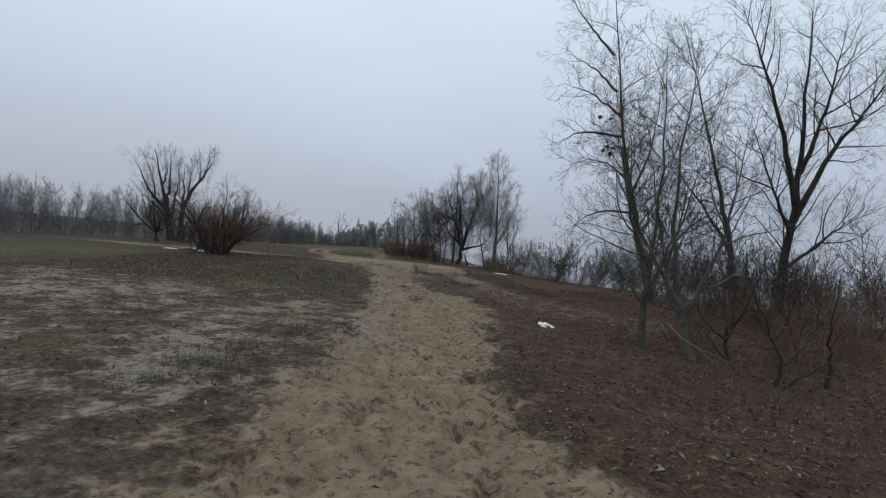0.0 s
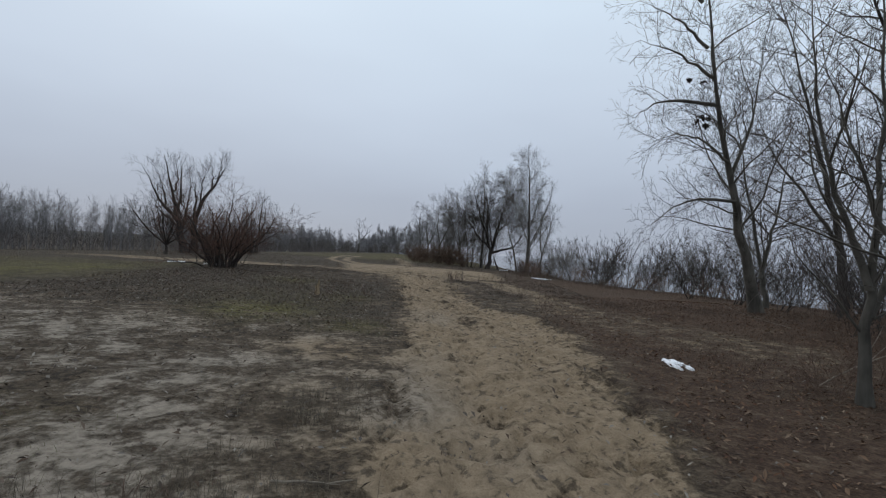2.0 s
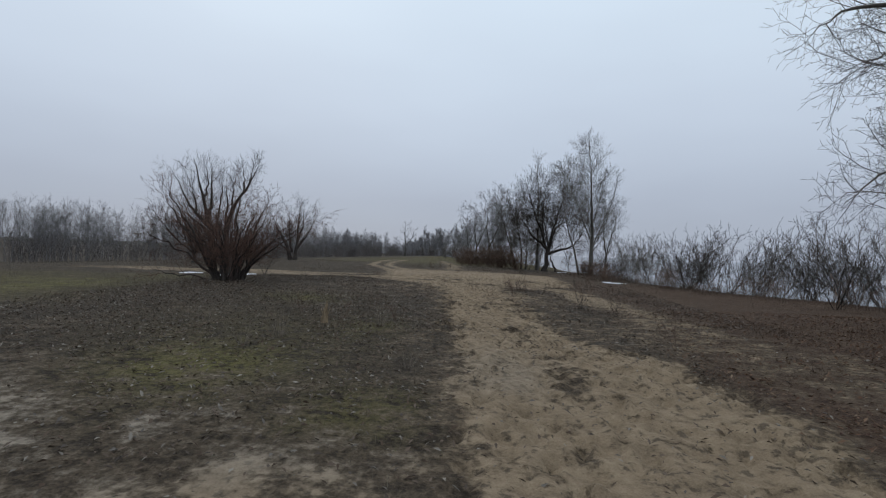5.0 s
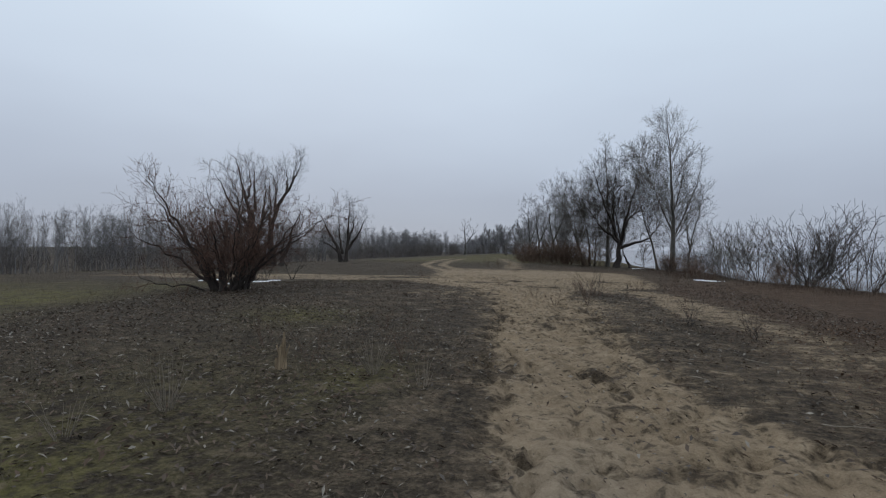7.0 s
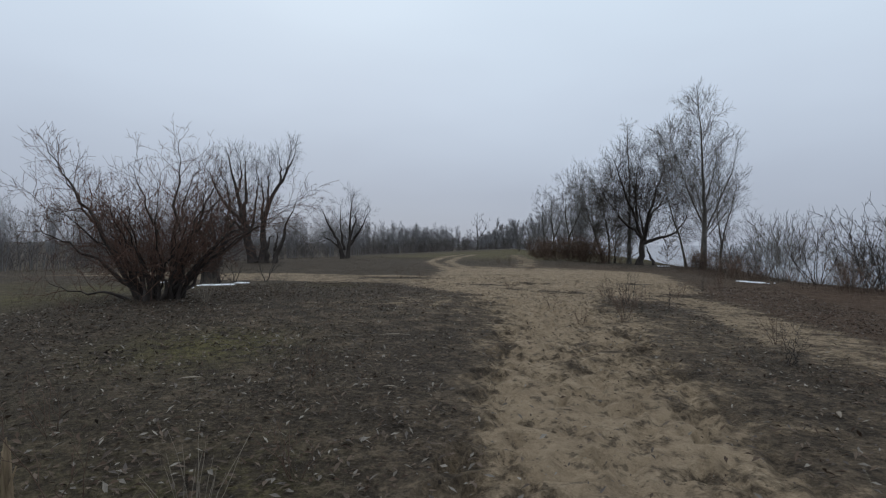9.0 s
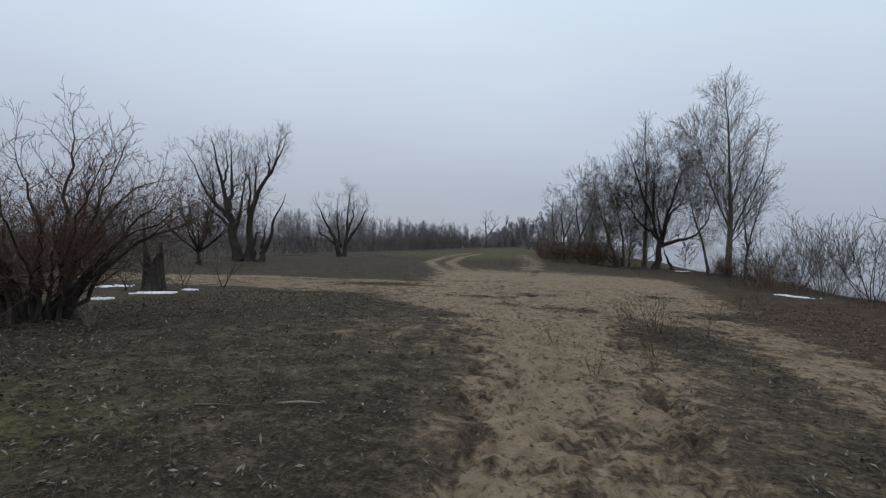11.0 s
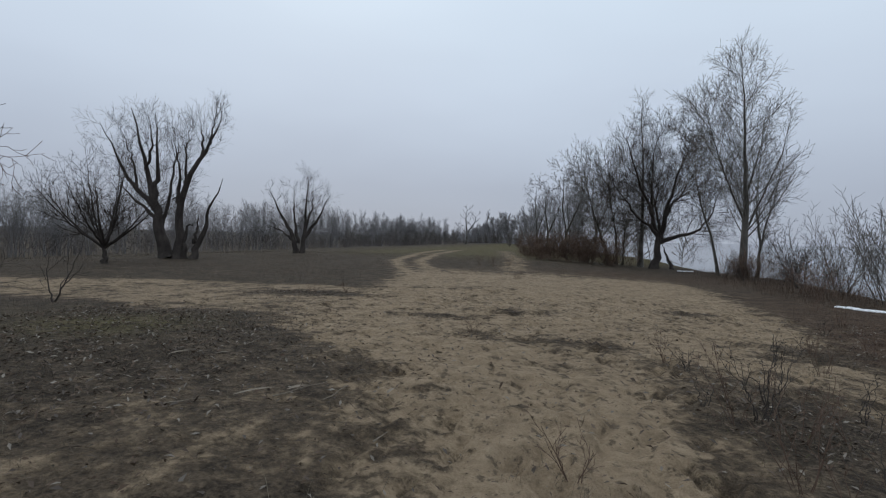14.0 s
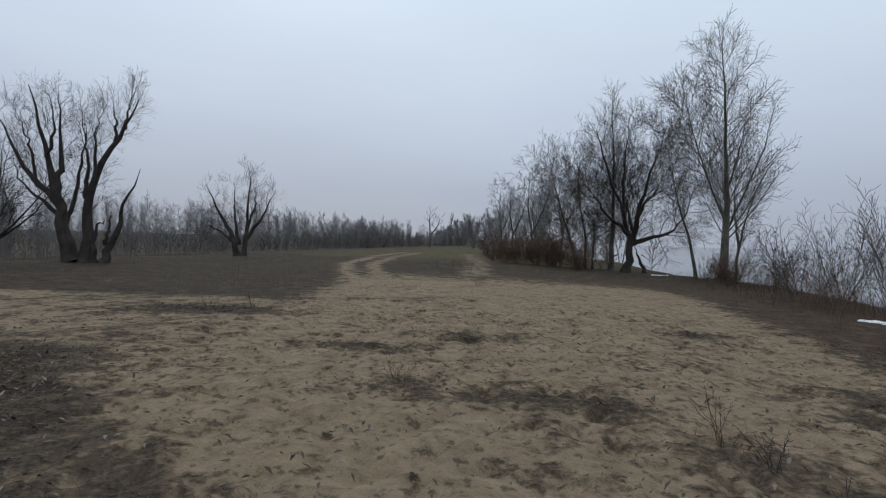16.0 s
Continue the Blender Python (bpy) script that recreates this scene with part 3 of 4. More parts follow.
tree("young_tree", 4.25, 8.1, "dark bare young tree with crossing branches", [
    ([(0, 0, 0), (-0.25, 0.2, 1.2), (-0.3, 0.4, 2.8), (-0.1, 0.5, 5.2)], 0.08, True),
    ([(-0.15, 0.1, 0.6), (0.5, 0.2, 2.0), (0.8, 0.3, 4.0)], 0.05, True), ([(-0.2, 0.1, 0.9), (-0.9, 0.4, 2.2), (-1.3, 0.6, 3.8)], 0.045, True)], SLIM, M_MID_BARK, M_TWIG, 16)
CROOK = [(5.0, 0.15, 60, 0.7, 0.4, 0.22, 0.03, 0.016), (6.0, 0.2, 50, 0.3, 0.4, 0.25, 0.02, 0.011)]
for k, (sx, sy) in enumerate([(4.7, 6.6), (5.6, 6.9), (5.0, 8.4), (6.4, 8.8), (5.9, 10.2), (7.4, 10.6)]):
    tree("crooked_shrub", sx, sy, "low crooked leafless shrub over fallen leaves", [
        ([(0, 0, 0), (0.05, 0, 0.45), (-0.2, 0.1, 0.9), (-0.5, 0.1, 1.7)], 0.035, True),
        ([(0.02, 0, 0.35), (0.45, 0.05, 0.7), (0.6, 0.1, 1.5)], 0.025, True),
        ([(0, 0, 0), (0.4, -0.2, 0.4), (0.9, -0.3, 0.9)], 0.025, True)], CROOK, M_DARK_BARK, M_RED_TWIG, 20 + k, "shrub", "crooked shrubs", turn=70.0 * k, limbs=False)

# the willow bush and the old willows on the meadow side
BUSH = [(6.4, 0.2, 50, 1.05, 0.4, 0.14, 0.05, 0.010), (8.0, 0.15, 42, 0.5, 0.4, 0.18, 0.05, 0.008), (6.0, 0.2, 40, 0.24, 0.3, 0.2, 0.03, 0.010)]
fan = np.random.default_rng(3)
bush_stems = [(side_way(15, [(-0.3, 0), (-0.8, 0.9), (-1.5, 1.8), (-2.2, 2.9)]), 0.07, True),
              (side_way(15, [(-0.35, 0), (-1.0, 0.6), (-2.0, 1.2), (-2.7, 1.6)]), 0.06, True),
              (side_way(15, [(-0.5, 0), (-1.2, 0.15), (-2.0, 0.2), (-2.5, 0.5)]), 0.04, True),
              (side_way(15, [(0.3, 0), (0.8, 0.7), (1.5, 1.2), (2.3, 1.7)]), 0.06, True),
              (side_way(15, [(-0.2, 0, 0.2), (-0.3, 1.3, 0.4), (-0.6, 2.1, 0.5), (-1.0, 2.9, 0.5)]), 0.05, True),
              (side_way(15, [(-0.1, 0, 0.3), (0.2, 1.2, 0.7), (0.5, 2.2, 1.3), (0.8, 2.5, 2.1)]), 0.05, True)]
bush_stems += [([(0.1, 0.3, 0), (-0.1, 0.4, 1.2), (0.0, 0.5, 2.4), (-0.1, 0.6, 3.4)], 0.06, True),
               ([(0.2, 0.2, 0), (0.4, 0.3, 1.1), (0.7, 0.5, 2.0), (1.0, 0.6, 2.8)], 0.055, True),
               ([(-0.1, 0.4, 0), (-0.5, 0.9, 1.4), (-0.6, 1.3, 2.3), (-0.5, 1.6, 3.1)], 0.05, True),
               ([(-0.3, -0.2, 0), (-0.8, -0.6, 1.4), (-1.3, -0.9, 2.3), (-1.6, -1.1, 3.1)], 0.06, True),
               ([(0.2, 0, 0), (0.9, 0.2, 0.9), (1.4, 0.5, 1.6), (1.8, 0.8, 2.0)], 0.05, True)]
for k in range(27):
    a, lean = k * 2.4, fan.uniform(0.2, 1.35)
    foot = (0.55 * fan.random() * math.cos(a), 0.45 * fan.random() * math.sin(a), 0)
    tall = fan.uniform(1.5, 2.5)
    bush_stems.append(([foot, (foot[0] + lean * 0.5 * math.cos(a), foot[1] + lean * 0.5 * math.sin(a), tall * 0.45), (foot[0] + lean * tall * math.cos(a), foot[1] + lean * tall * math.sin(a), tall)], fan.uniform(0.025, 0.05), True))
tree("willow_bush", -10.2, 22.7, "wide dark willow bush with red-brown twigs in dead grass", bush_stems, BUSH, M_DARK_BARK, M_RED_TWIG, 31, "bush", limbs=False, crook=0.02)
OLD = [(3.2, 0.25, 46, 1.6, 0.5, 0.07, 0.06, 0.013), (7.5, 0.15, 38, 1.0, 0.4, 0.07, 0.04, 0.007), (7.0, 0.2, 36, 0.5, 0.3, 0.07, 0.03, 0.007)]
HUGE = [
    (side_way(16, [(-0.46, 0), (-0.83, 1.44), (-1.2, 2.88), (-1.84, 5.22), (-2.58, 8.19)]), 0.4, True),
    (side_way(16, [(-1.01, 2.61), (-2.02, 3.6), (-3.13, 5.04), (-4.32, 7.38)]), 0.203, True),
    (side_way(16, [(-1.29, 3.24), (-1.1, 5.04), (-1.2, 8.01)]), 0.189, True),
    (side_way(16, [(-1.75, 4.86), (-1.29, 6.3), (-1.75, 7.92)]), 0.102, True),
    (side_way(16, [(-2.21, 3.87), (-2.48, 5.58), (-3.31, 7.2)]), 0.087, True),
    (side_way(16, [(-0.83, 1.98), (-1.75, 2.79), (-2.76, 3.51), (-3.31, 4.68)]), 0.131, True),
    (side_way(16, [(0.09, 3.06), (0.18, 4.68), (0, 6.66)]), 0.131, True),
    (side_way(16, [(1.84, 6.3), (1.93, 7.2), (2.39, 8.28)]), 0.072, True),
    (side_way(16, [(0.14, 0), (0, 1.62), (0.09, 3.24), (1.29, 5.4), (2.02, 6.66), (2.48, 7.83)]), 0.3, True),
    (side_way(16, [(1.38, 5.58), (1.47, 6.66), (1.2, 7.74)]), 0.102, True),
    (side_way(16, [(0.46, 0), (0.51, 1.08), (0.64, 1.8), (1.1, 2.02)]), 0.17, False),
    (side_way(16, [(0.92, 0), (1.38, 1.26), (1.84, 2.61), (2.58, 4.5)]), 0.22, False),
    (side_way(16, [(-0.9, 1.7, 0.1), (-0.7, 3.4, 0.6), (-0.5, 5.6, 0.9), (-0.7, 7.4, 1.0)]), 0.13, True),
    (side_way(16, [(0.5, 3.9), (0.6, 5.6, -0.3), (0.9, 7.3, -0.4)]), 0.10, True),
    (side_way(16, [(1.0, 0.9), (1.2, 1.9), (1.25, 2.5)]), 0.11, False)]
tree("old_willow", -23.3, 43.8, "huge old pollard willow with dark forked trunks and dead snags", [([(a * 0.93, b * 0.93, c * 0.95) for a, b, c in pts], r * 0.92, bears) for pts, r, bears in HUGE], OLD, M_DARK_BARK, M_DARK_TWIG, 41, fine=0.0045, tip=0.05, taper=1.1, crook=0.015)
tree("old_willow", -22.9, 55.0, "smaller old willow with three dark spreading trunks", [
    (side_way(16, [(-0.2, 0), (-0.5, 1.4), (-1.5, 3.0), (-2.3, 4.7)]), 0.22, True),
    (side_way(16, [(0.2, 0), (0.4, 1.6), (0.4, 3.4), (0.6, 5.8)]), 0.20, True),
    (side_way(16, [(0.4, 1.2), (1.3, 2.5), (2.2, 4.4)]), 0.15, True),
    (side_way(16, [(-0.5, 1.0), (-1.4, 1.7), (-2.2, 2.0)]), 0.1, True),
    (side_way(16, [(-0.1, 0.8), (-0.4, 2.6), (-0.5, 4.9)]), 0.13, True),
    (side_way(16, [(0.3, 1.4), (0.9, 3.4), (0.9, 5.2)]), 0.10, True)], OLD, M_DARK_BARK, M_DARK_TWIG, 42, fine=0.005, tip=0.05, taper=1.1, crook=0.012)
ROUND = [(4.0, 0.2, 42, 1.5, 0.4, 0.11, 0.05, 0.012), (6.0, 0.15, 42, 0.8, 0.4, 0.12, 0.05, 0.008), (6.0, 0.2, 38, 0.4, 0.4, 0.12, 0.04, 0.009)]
round_stems = [([(0, 0, 0), (0.05, 0, 0.5), (0.0, 0, 1.1)], 0.15, False)]
for k in range(13):
    a, out_by = k * 2.4 + 0.3, (2.5, 1.6, 2.7, 0.8)[k % 4]
    round_stems.append(([(0, 0, 0.7 + 0.06 * (k % 4)), (0.5 * out_by * math.cos(a), 0.5 * out_by * math.sin(a), 1.75), (out_by * math.cos(a), out_by * math.sin(a), 5.4 - 0.8 * out_by)], 0.055, True))
tree("round_small_tree", -22.4, 38.9, "small round-crowned bare fruit tree on dead grass", round_stems, ROUND, M_DARK_BARK, M_DARK_TWIG, 43, fine=0.0045, taper=0.9)
tree("willow_sapling", -12.4, 29.2, "thin arching willow sapling in dead grass", [
    ([(0, 0, 0), (0.3, 0.1, 0.6), (0.6, 0.2, 1.4)], 0.02, True), ([(0, 0, 0), (-0.3, 0.1, 0.5), (-0.4, 0.2, 1.2)], 0.018, True)], CROOK, M_DARK_BARK, M_TWIG, 44, "shrub", limbs=False)

# the group at the water's edge
CROWN = [(4.8, 0.26, 55, 2.5, 0.4, 0.11, 0.04, 0.012), (9.0, 0.12, 50, 1.2, 0.4, 0.12, 0.03, 0.008), (9.0, 0.15, 42, 0.55, 0.3, 0.12, 0.04, 0.010)]
tree("round_willow", 1.2, 54.6, "round dark willow with a low arching limb by the water", [
    (side_way(15, [(-0.1, 0), (0.1, 1.0), (0.2, 1.9), (-0.5, 3.6), (-1.4, 6.0), (-2.0, 7.8)]), 0.26, True),
    (side_way(15, [(0.2, 1.8), (0.5, 3.6), (1.2, 5.8), (1.9, 8.0)]), 0.18, True),
    (side_way(15, [(0.15, 1.6), (1.2, 2.0), (2.4, 2.2), (3.2, 3.4), (3.9, 5.0)]), 0.15, True),
    (side_way(15, [(0.0, 2.1), (-1.6, 3.6), (-2.9, 5.4)]), 0.12, True),
    (side_way(15, [(-0.3, 3.2), (-0.4, 5.4), (-0.2, 8.6)]), 0.11, True),
    (side_way(15, [(0.4, 3.0), (1.4, 4.6), (2.6, 6.4)]), 0.10, True),
    (side_way(15, [(0.2, 2.4, 0.1), (0.3, 4.2, 1.4), (0.2, 6.6, 2.4)]), 0.10, True),
    (side_way(15, [(1.0, 0), (0.6, 0.9), (0.35, 1.7)]), 0.13, False)], CROWN, M_DARK_BARK, M_DARK_TWIG, 51, fine=0.005, crook=0.02)
UPRIGHT = [(6.0, 0.20, 46, 3.6, 0.60, 0.04, 0.035, 0.009), (8.5, 0.12, 40, 1.15, 0.45, 0.05, 0.02, 0.006), (7.0, 0.15, 38, 0.5, 0.3, 0.06, 0.01, 0.007)]
NARROW = [(5.6, 0.3, 38, 2.0, 0.6, 0.06, 0.04, 0.010), (6.0, 0.15, 38, 0.95, 0.4, 0.07, 0.02, 0.008), (6.0, 0.2, 36, 0.45, 0.3, 0.08, 0.02, 0.009)]
tree("tall_poplar", 4.4, 49.0, "tallest bare poplar with pale grey trunk and upswept crown", [
    (side_way(15, [(0, 0), (0.0, 3), (-0.1, 6.4), (-0.45, 10.3)]), 0.20, True),
    (side_way(15, [(0.0, 2.2), (0.9, 4.2), (1.7, 6.2), (2.0, 8.0)]), 0.06, "twigs"),
    (side_way(15, [(-0.1, 3.6), (0.5, 5.6), (0.9, 8.4)]), 0.06, "twigs"),
    (side_way(15, [(0.0, 2.6), (-0.9, 4.6), (-1.6, 6.4), (-2.0, 8.0)]), 0.06, True)], UPRIGHT, M_GREY_BARK, M_PALE_TWIG, 52, fine=0.006)
tree("tall_poplar", 0.5, 56.2, "slim bare poplar behind the round willow", [([(0, 0, 0), (0, 0, 5), (-0.2, 0, 10.6)], 0.16, True)], NARROW, M_GREY_BARK, M_PALE_TWIG, 53, fine=0.006)
tree("leaning_poplar", 6.1, 52.6, "smaller bare tree with forked trunk beside the tall poplar", [
    (side_way(15, [(-0.1, 0), (-0.1, 1.4), (0.1, 2.6), (0.6, 4.4), (1.0, 6.4)]), 0.11, True),
    (side_way(15, [(0.0, 2.0), (-0.3, 4.0), (-0.2, 7.0)]), 0.07, True)], NARROW, M_GREY_BARK, M_PALE_TWIG, 54, fine=0.006)
tree("slim_tree", 3.6, 50.2, "thin leaning bare tree beside the tall poplar", [(side_way(15, [(0.0, 0), (-0.5, 2.2), (-1.2, 4.4), (-1.5, 6.5)]), 0.09, True)], NARROW, M_MID_BARK, M_TWIG, 55, fine=0.006)
# pale twigs here put some distance haze into the crown's colour
tree("slim_tree", -1.8, 56.5, "thin bare trees leaning out of brown brush", [
    (side_way(15, [(0.4, 0), (0.0, 1.6), (-0.9, 4.0), (-1.5, 6.6)]), 0.11, True),
    (side_way(15, [(0.9, 0), (0.9, 2.0), (0.3, 4.5), (0.4, 7.0)]), 0.10, True),
    (side_way(15, [(1.3, 0), (1.4, 2.0), (1.0, 5.0)]), 0.08, True)], CROWN, M_MID_BARK, M_PALE_TWIG, 56, fine=0.006)
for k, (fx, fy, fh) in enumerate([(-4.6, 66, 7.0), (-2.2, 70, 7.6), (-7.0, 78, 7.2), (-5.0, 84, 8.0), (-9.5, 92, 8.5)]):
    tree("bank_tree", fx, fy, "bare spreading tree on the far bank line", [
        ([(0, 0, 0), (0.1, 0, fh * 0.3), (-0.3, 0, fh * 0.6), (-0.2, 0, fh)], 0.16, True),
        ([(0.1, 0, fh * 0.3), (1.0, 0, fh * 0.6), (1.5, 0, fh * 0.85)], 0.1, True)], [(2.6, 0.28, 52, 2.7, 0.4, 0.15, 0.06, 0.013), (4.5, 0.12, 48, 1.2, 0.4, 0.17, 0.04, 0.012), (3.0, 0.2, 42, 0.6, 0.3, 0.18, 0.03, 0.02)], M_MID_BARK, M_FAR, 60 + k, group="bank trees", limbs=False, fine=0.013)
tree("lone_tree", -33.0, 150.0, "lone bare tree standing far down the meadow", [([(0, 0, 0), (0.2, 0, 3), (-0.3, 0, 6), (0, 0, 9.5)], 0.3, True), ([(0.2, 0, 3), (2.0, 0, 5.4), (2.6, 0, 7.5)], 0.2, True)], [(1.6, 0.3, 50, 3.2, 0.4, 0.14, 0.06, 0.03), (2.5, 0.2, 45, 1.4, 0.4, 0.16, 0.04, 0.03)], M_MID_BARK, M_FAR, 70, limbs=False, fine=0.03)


# shrubs
def shrub(name, label, seed, stems, tall, spread, plan, material, group, fine):
    rng = np.random.default_rng(seed)
    ob, out = tagged(new(name), label, "shrub", group), {}
    for k in range(stems):
        a, r = rng.uniform(0, 6.28), rng.uniform(0.0, 0.3)
        h = tall * rng.uniform(0.6, 1.05)
        q = bent(rng, (r * math.cos(a), r * math.sin(a), 0), (spread * math.cos(a) * rng.uniform(0.2, 1), spread * math.sin(a) * rng.uniform(0.2, 1), 1), h, 6, 0.09, 0.03)
        rr = np.linspace(0.0048 * tall, 0.0035, len(q))
        part("stem", tubes(name + "_stem", [(q, rr, 4)], material), ob)
        sprout(rng, q, rr, 0, plan, out, fine)
    part("crown", tubes(name + "_crown", [s for k in sorted(out) for s in out[k]], material), ob)
    return ob


def spread_out(ob, places):
    """The shrub itself at the first place, copies at the others: (x, y, size, turn)."""
    for k, (x, y, size, turn) in enumerate(places):
        m = pose(x, y, ground_z(x, y) - 0.06, 0, 0, turn)
        if k:
            copy_thing(ob, m).scale = (size, size, size)
        else:
            ob.matrix_world = m


FANNED = [(5.0, 0.2, 34, 1.0, 0.4, 0.09, 0.05, 0.008), (7.0, 0.2, 36, 0.45, 0.4, 0.10, 0.03, 0.009)]
MATTED = [(6.0, 0.08, 46, 0.9, 0.4, 0.12, 0.02, 0.007), (7.0, 0.1, 46, 0.4, 0.4, 0.14, 0.02, 0.010)]
DENSE = [(4.4, 0.15, 42, 0.85, 0.4, 0.10, 0.04, 0.008), (4.8, 0.15, 42, 0.4, 0.4, 0.11, 0.03, 0.010)]
osier = shrub("osier_shrub", "tall fan-shaped leafless osier on the river bank", 81, 14, 2.9, 0.75, FANNED, M_PALE_TWIG, "bank osiers", 0.005)
brush = shrub("brush_shrub", "dense brown leafless brush on the bank edge", 82, 9, 2.6, 0.9, DENSE, M_TWIG, "bank brush", 0.005)
bramble = shrub("bramble", "dense rounded red-brown bramble mass by the waterside trees", 84, 26, 2.0, 1.1, MATTED, M_BRUSH, "bramble masses", 0.007)
thicket = shrub("thicket", "low tangled reddish-brown brush", 83, 12, 1.3, 1.0, DENSE, M_BRUSH, "brown thickets", 0.005)
pick = np.random.default_rng(8)
line_y = [19, 20.5, 22, 23.5, 25, 26, 27, 28, 29, 30, 31, 32, 33, 34, 35, 36, 43.5]
spread_out(osier, [(5.4, 38.6, 1.0, 0), (6.4, 41.0, 0.9, 300), (7.0, 36.5, 0.8, 40), (10.4, 30.5, 1.0, 80), (11.2, 28.6, 1.1, 130), (9.6, 32.6, 0.8, 200)] + [(float(np.interp(v, BANK_Y, BANK_X)) + pick.uniform(-0.2, 1.8), v, pick.uniform(0.7, 1.1), pick.uniform(0, 360)) for v in (10, 12, 14, 16, 17, 18, 19, 20, 21, 22, 24, 26, 43)])
spread_out(brush, [(float(np.interp(v, BANK_Y, BANK_X)) + pick.uniform(-0.8, 1.0), v + pick.uniform(-0.5, 0.5), pick.uniform(0.85, 1.3), pick.uniform(0, 360)) for v in line_y] + [(float(np.interp(v, BANK_Y, BANK_X)) + pick.uniform(-0.6, 2.4), v, pick.uniform(0.9, 1.4), pick.uniform(0, 360)) for v in (8, 10, 12, 13.5, 15, 16.5, 18, 19.5, 21, 37.5)] + [(7.5, 14.5, 0.7, 20), (9.5, 15.5, 0.9, 120), (11.5, 15.0, 1.0, 220), (9.2, 22.8, 1.1, 60), (11.0, 24.0, 1.2, 100), (12.6, 17.4, 1.0, 300), (8.6, 25.2, 0.9, 10)] + [(float(np.interp(v, BANK_Y, BANK_X)) + pick.uniform(0.4, 2.0), v, pick.uniform(1.0, 1.4), pick.uniform(0, 360)) for v in np.linspace(25, 37, 11)] + [(8.0 + 8.5 * pick.random(), 12.5 + 8.5 * pick.random(), pick.uniform(0.8, 1.3), pick.uniform(0, 360)) for _ in range(15)] + [(5.6, 46.2, 0.7, 10), (6.4, 44.8, 0.8, 200), (3.4, 48.6, 0.6, 90), (5.0, 49.5, 0.9, 30), (6.0, 48.4, 0.9, 60), (4.6, 44.5, 0.5, 15), (5.2, 42.8, 0.5, 80), (5.0, 45.5, 0.6, 140), (3.8, 46.2, 0.45, 230), (5.4, 41.2, 0.5, 310)])
spread_out(bramble, [(-1.4, 54.8, 0.9, 0), (-2.6, 55.6, 1.0, 50), (-3.8, 56.6, 1.05, 100), (-5.0, 58.0, 1.0, 150), (-6.0, 59.6, 1.0, 20), (-7.0, 62.0, 1.0, 70), (-3.0, 57.2, 1.1, 200), (4.0, 47.2, 0.6, 40)])
spread_out(thicket, [(4.2, 46.6, 0.9, 30), (3.6, 47.6, 0.9, 160), (4.9, 46.0, 0.8, 250), (0.0, 55.8, 1.0, 330)] + [(float(np.interp(v, BANK_Y, BANK_X)) - pick.uniform(0.4, 2.4), v, pick.uniform(0.5, 0.9), pick.uniform(0, 360)) for v in np.linspace(15, 41, 24)] + [(3.6, 9.3, 0.5, 20), (4.4, 8.6, 0.55, 90), (5.1, 9.4, 0.6, 150), (6.0, 7.9, 0.55, 210), (5.2, 7.2, 0.5, 300), (6.9, 9.8, 0.7, 60), (5.7, 11.3, 0.6, 110), (7.6, 11.9, 0.8, 10), (8.4, 10.0, 0.8, 250), (7.0, 8.3, 0.6, 330), (9.3, 12.4, 0.9, 40), (6.6, 13.6, 0.6, 190), (8.6, 14.2, 0.8, 280), (4.9, 10.3, 0.5, 15), (6.2, 9.0, 0.55, 75), (9.0, 11.0, 0.9, 130), (10.4, 12.8, 1.0, 20), (11.4, 14.0, 1.1, 200), (7.8, 13.2, 0.8, 320), (10.2, 10.6, 0.9, 170), (12.6, 15.4, 1.2, 60)])


# far woods, too many to count
def woods(name, label, places, seed, material, start=0.22, angle=36, reach=0.36, twigs=48.0):
    """Many bare trees in one mesh; each place is (x, y, height, twig radius)."""
    rng = np.random.default_rng(seed)
    stems = []
    for x, y, tall, fine in places:
        q = bent(rng, (x, y, ground_z(x, y) - 0.1), (rng.normal(0, 0.06), rng.normal(0, 0.06), 1), tall, 5, 0.05, 0.02)
        rr = np.linspace(0.006 * tall + 0.008, fine, len(q))
        stems.append((q, rr, 4))
        out = {}
        sprout(rng, q, rr, 0, [(16.0 / tall, start, angle, tall * reach, 0.5, 0.1, 0.06, 0.010), (twigs / tall, 0.1, 42, tall * 0.17, 0.4, 0.14, 0.04, 0.01)], out, fine)
        stems += [(a[::3], r[::3], 3) for a, r, _ in out.get(0, [])]
        stems += [(a[[0, -1]], r[[0, -1]], 3) for a, r, _ in out.get(1, [])]
    return tagged(new(name, tubes(name, stems, material)), label, "woodland", kind="stuff")


wr = np.random.default_rng(90)
left_places = []
for k in range(470):
    f = wr.random() ** 1.5
    back = abs(wr.normal(0, 9))
    x, y = -48 + 10 * f - back, 32 + 128 * f + wr.normal(0, 3)
    left_places.append((x, y, wr.uniform(3.9, 6.3) + 0.04 * back, 0.00014 * math.hypot(x, y - 12)))
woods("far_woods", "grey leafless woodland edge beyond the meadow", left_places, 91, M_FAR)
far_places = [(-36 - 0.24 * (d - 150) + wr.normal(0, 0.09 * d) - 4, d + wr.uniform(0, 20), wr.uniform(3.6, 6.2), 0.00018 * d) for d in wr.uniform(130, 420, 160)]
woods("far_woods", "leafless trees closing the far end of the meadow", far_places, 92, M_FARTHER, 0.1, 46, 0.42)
right_places = [(float(np.interp(d, BANK_Y, BANK_X)) - abs(wr.normal(1.5, 3)), d, wr.uniform(4.0, 7.5), 0.00026 * d) for d in wr.uniform(62, 280, 110)]
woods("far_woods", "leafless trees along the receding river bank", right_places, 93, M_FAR)
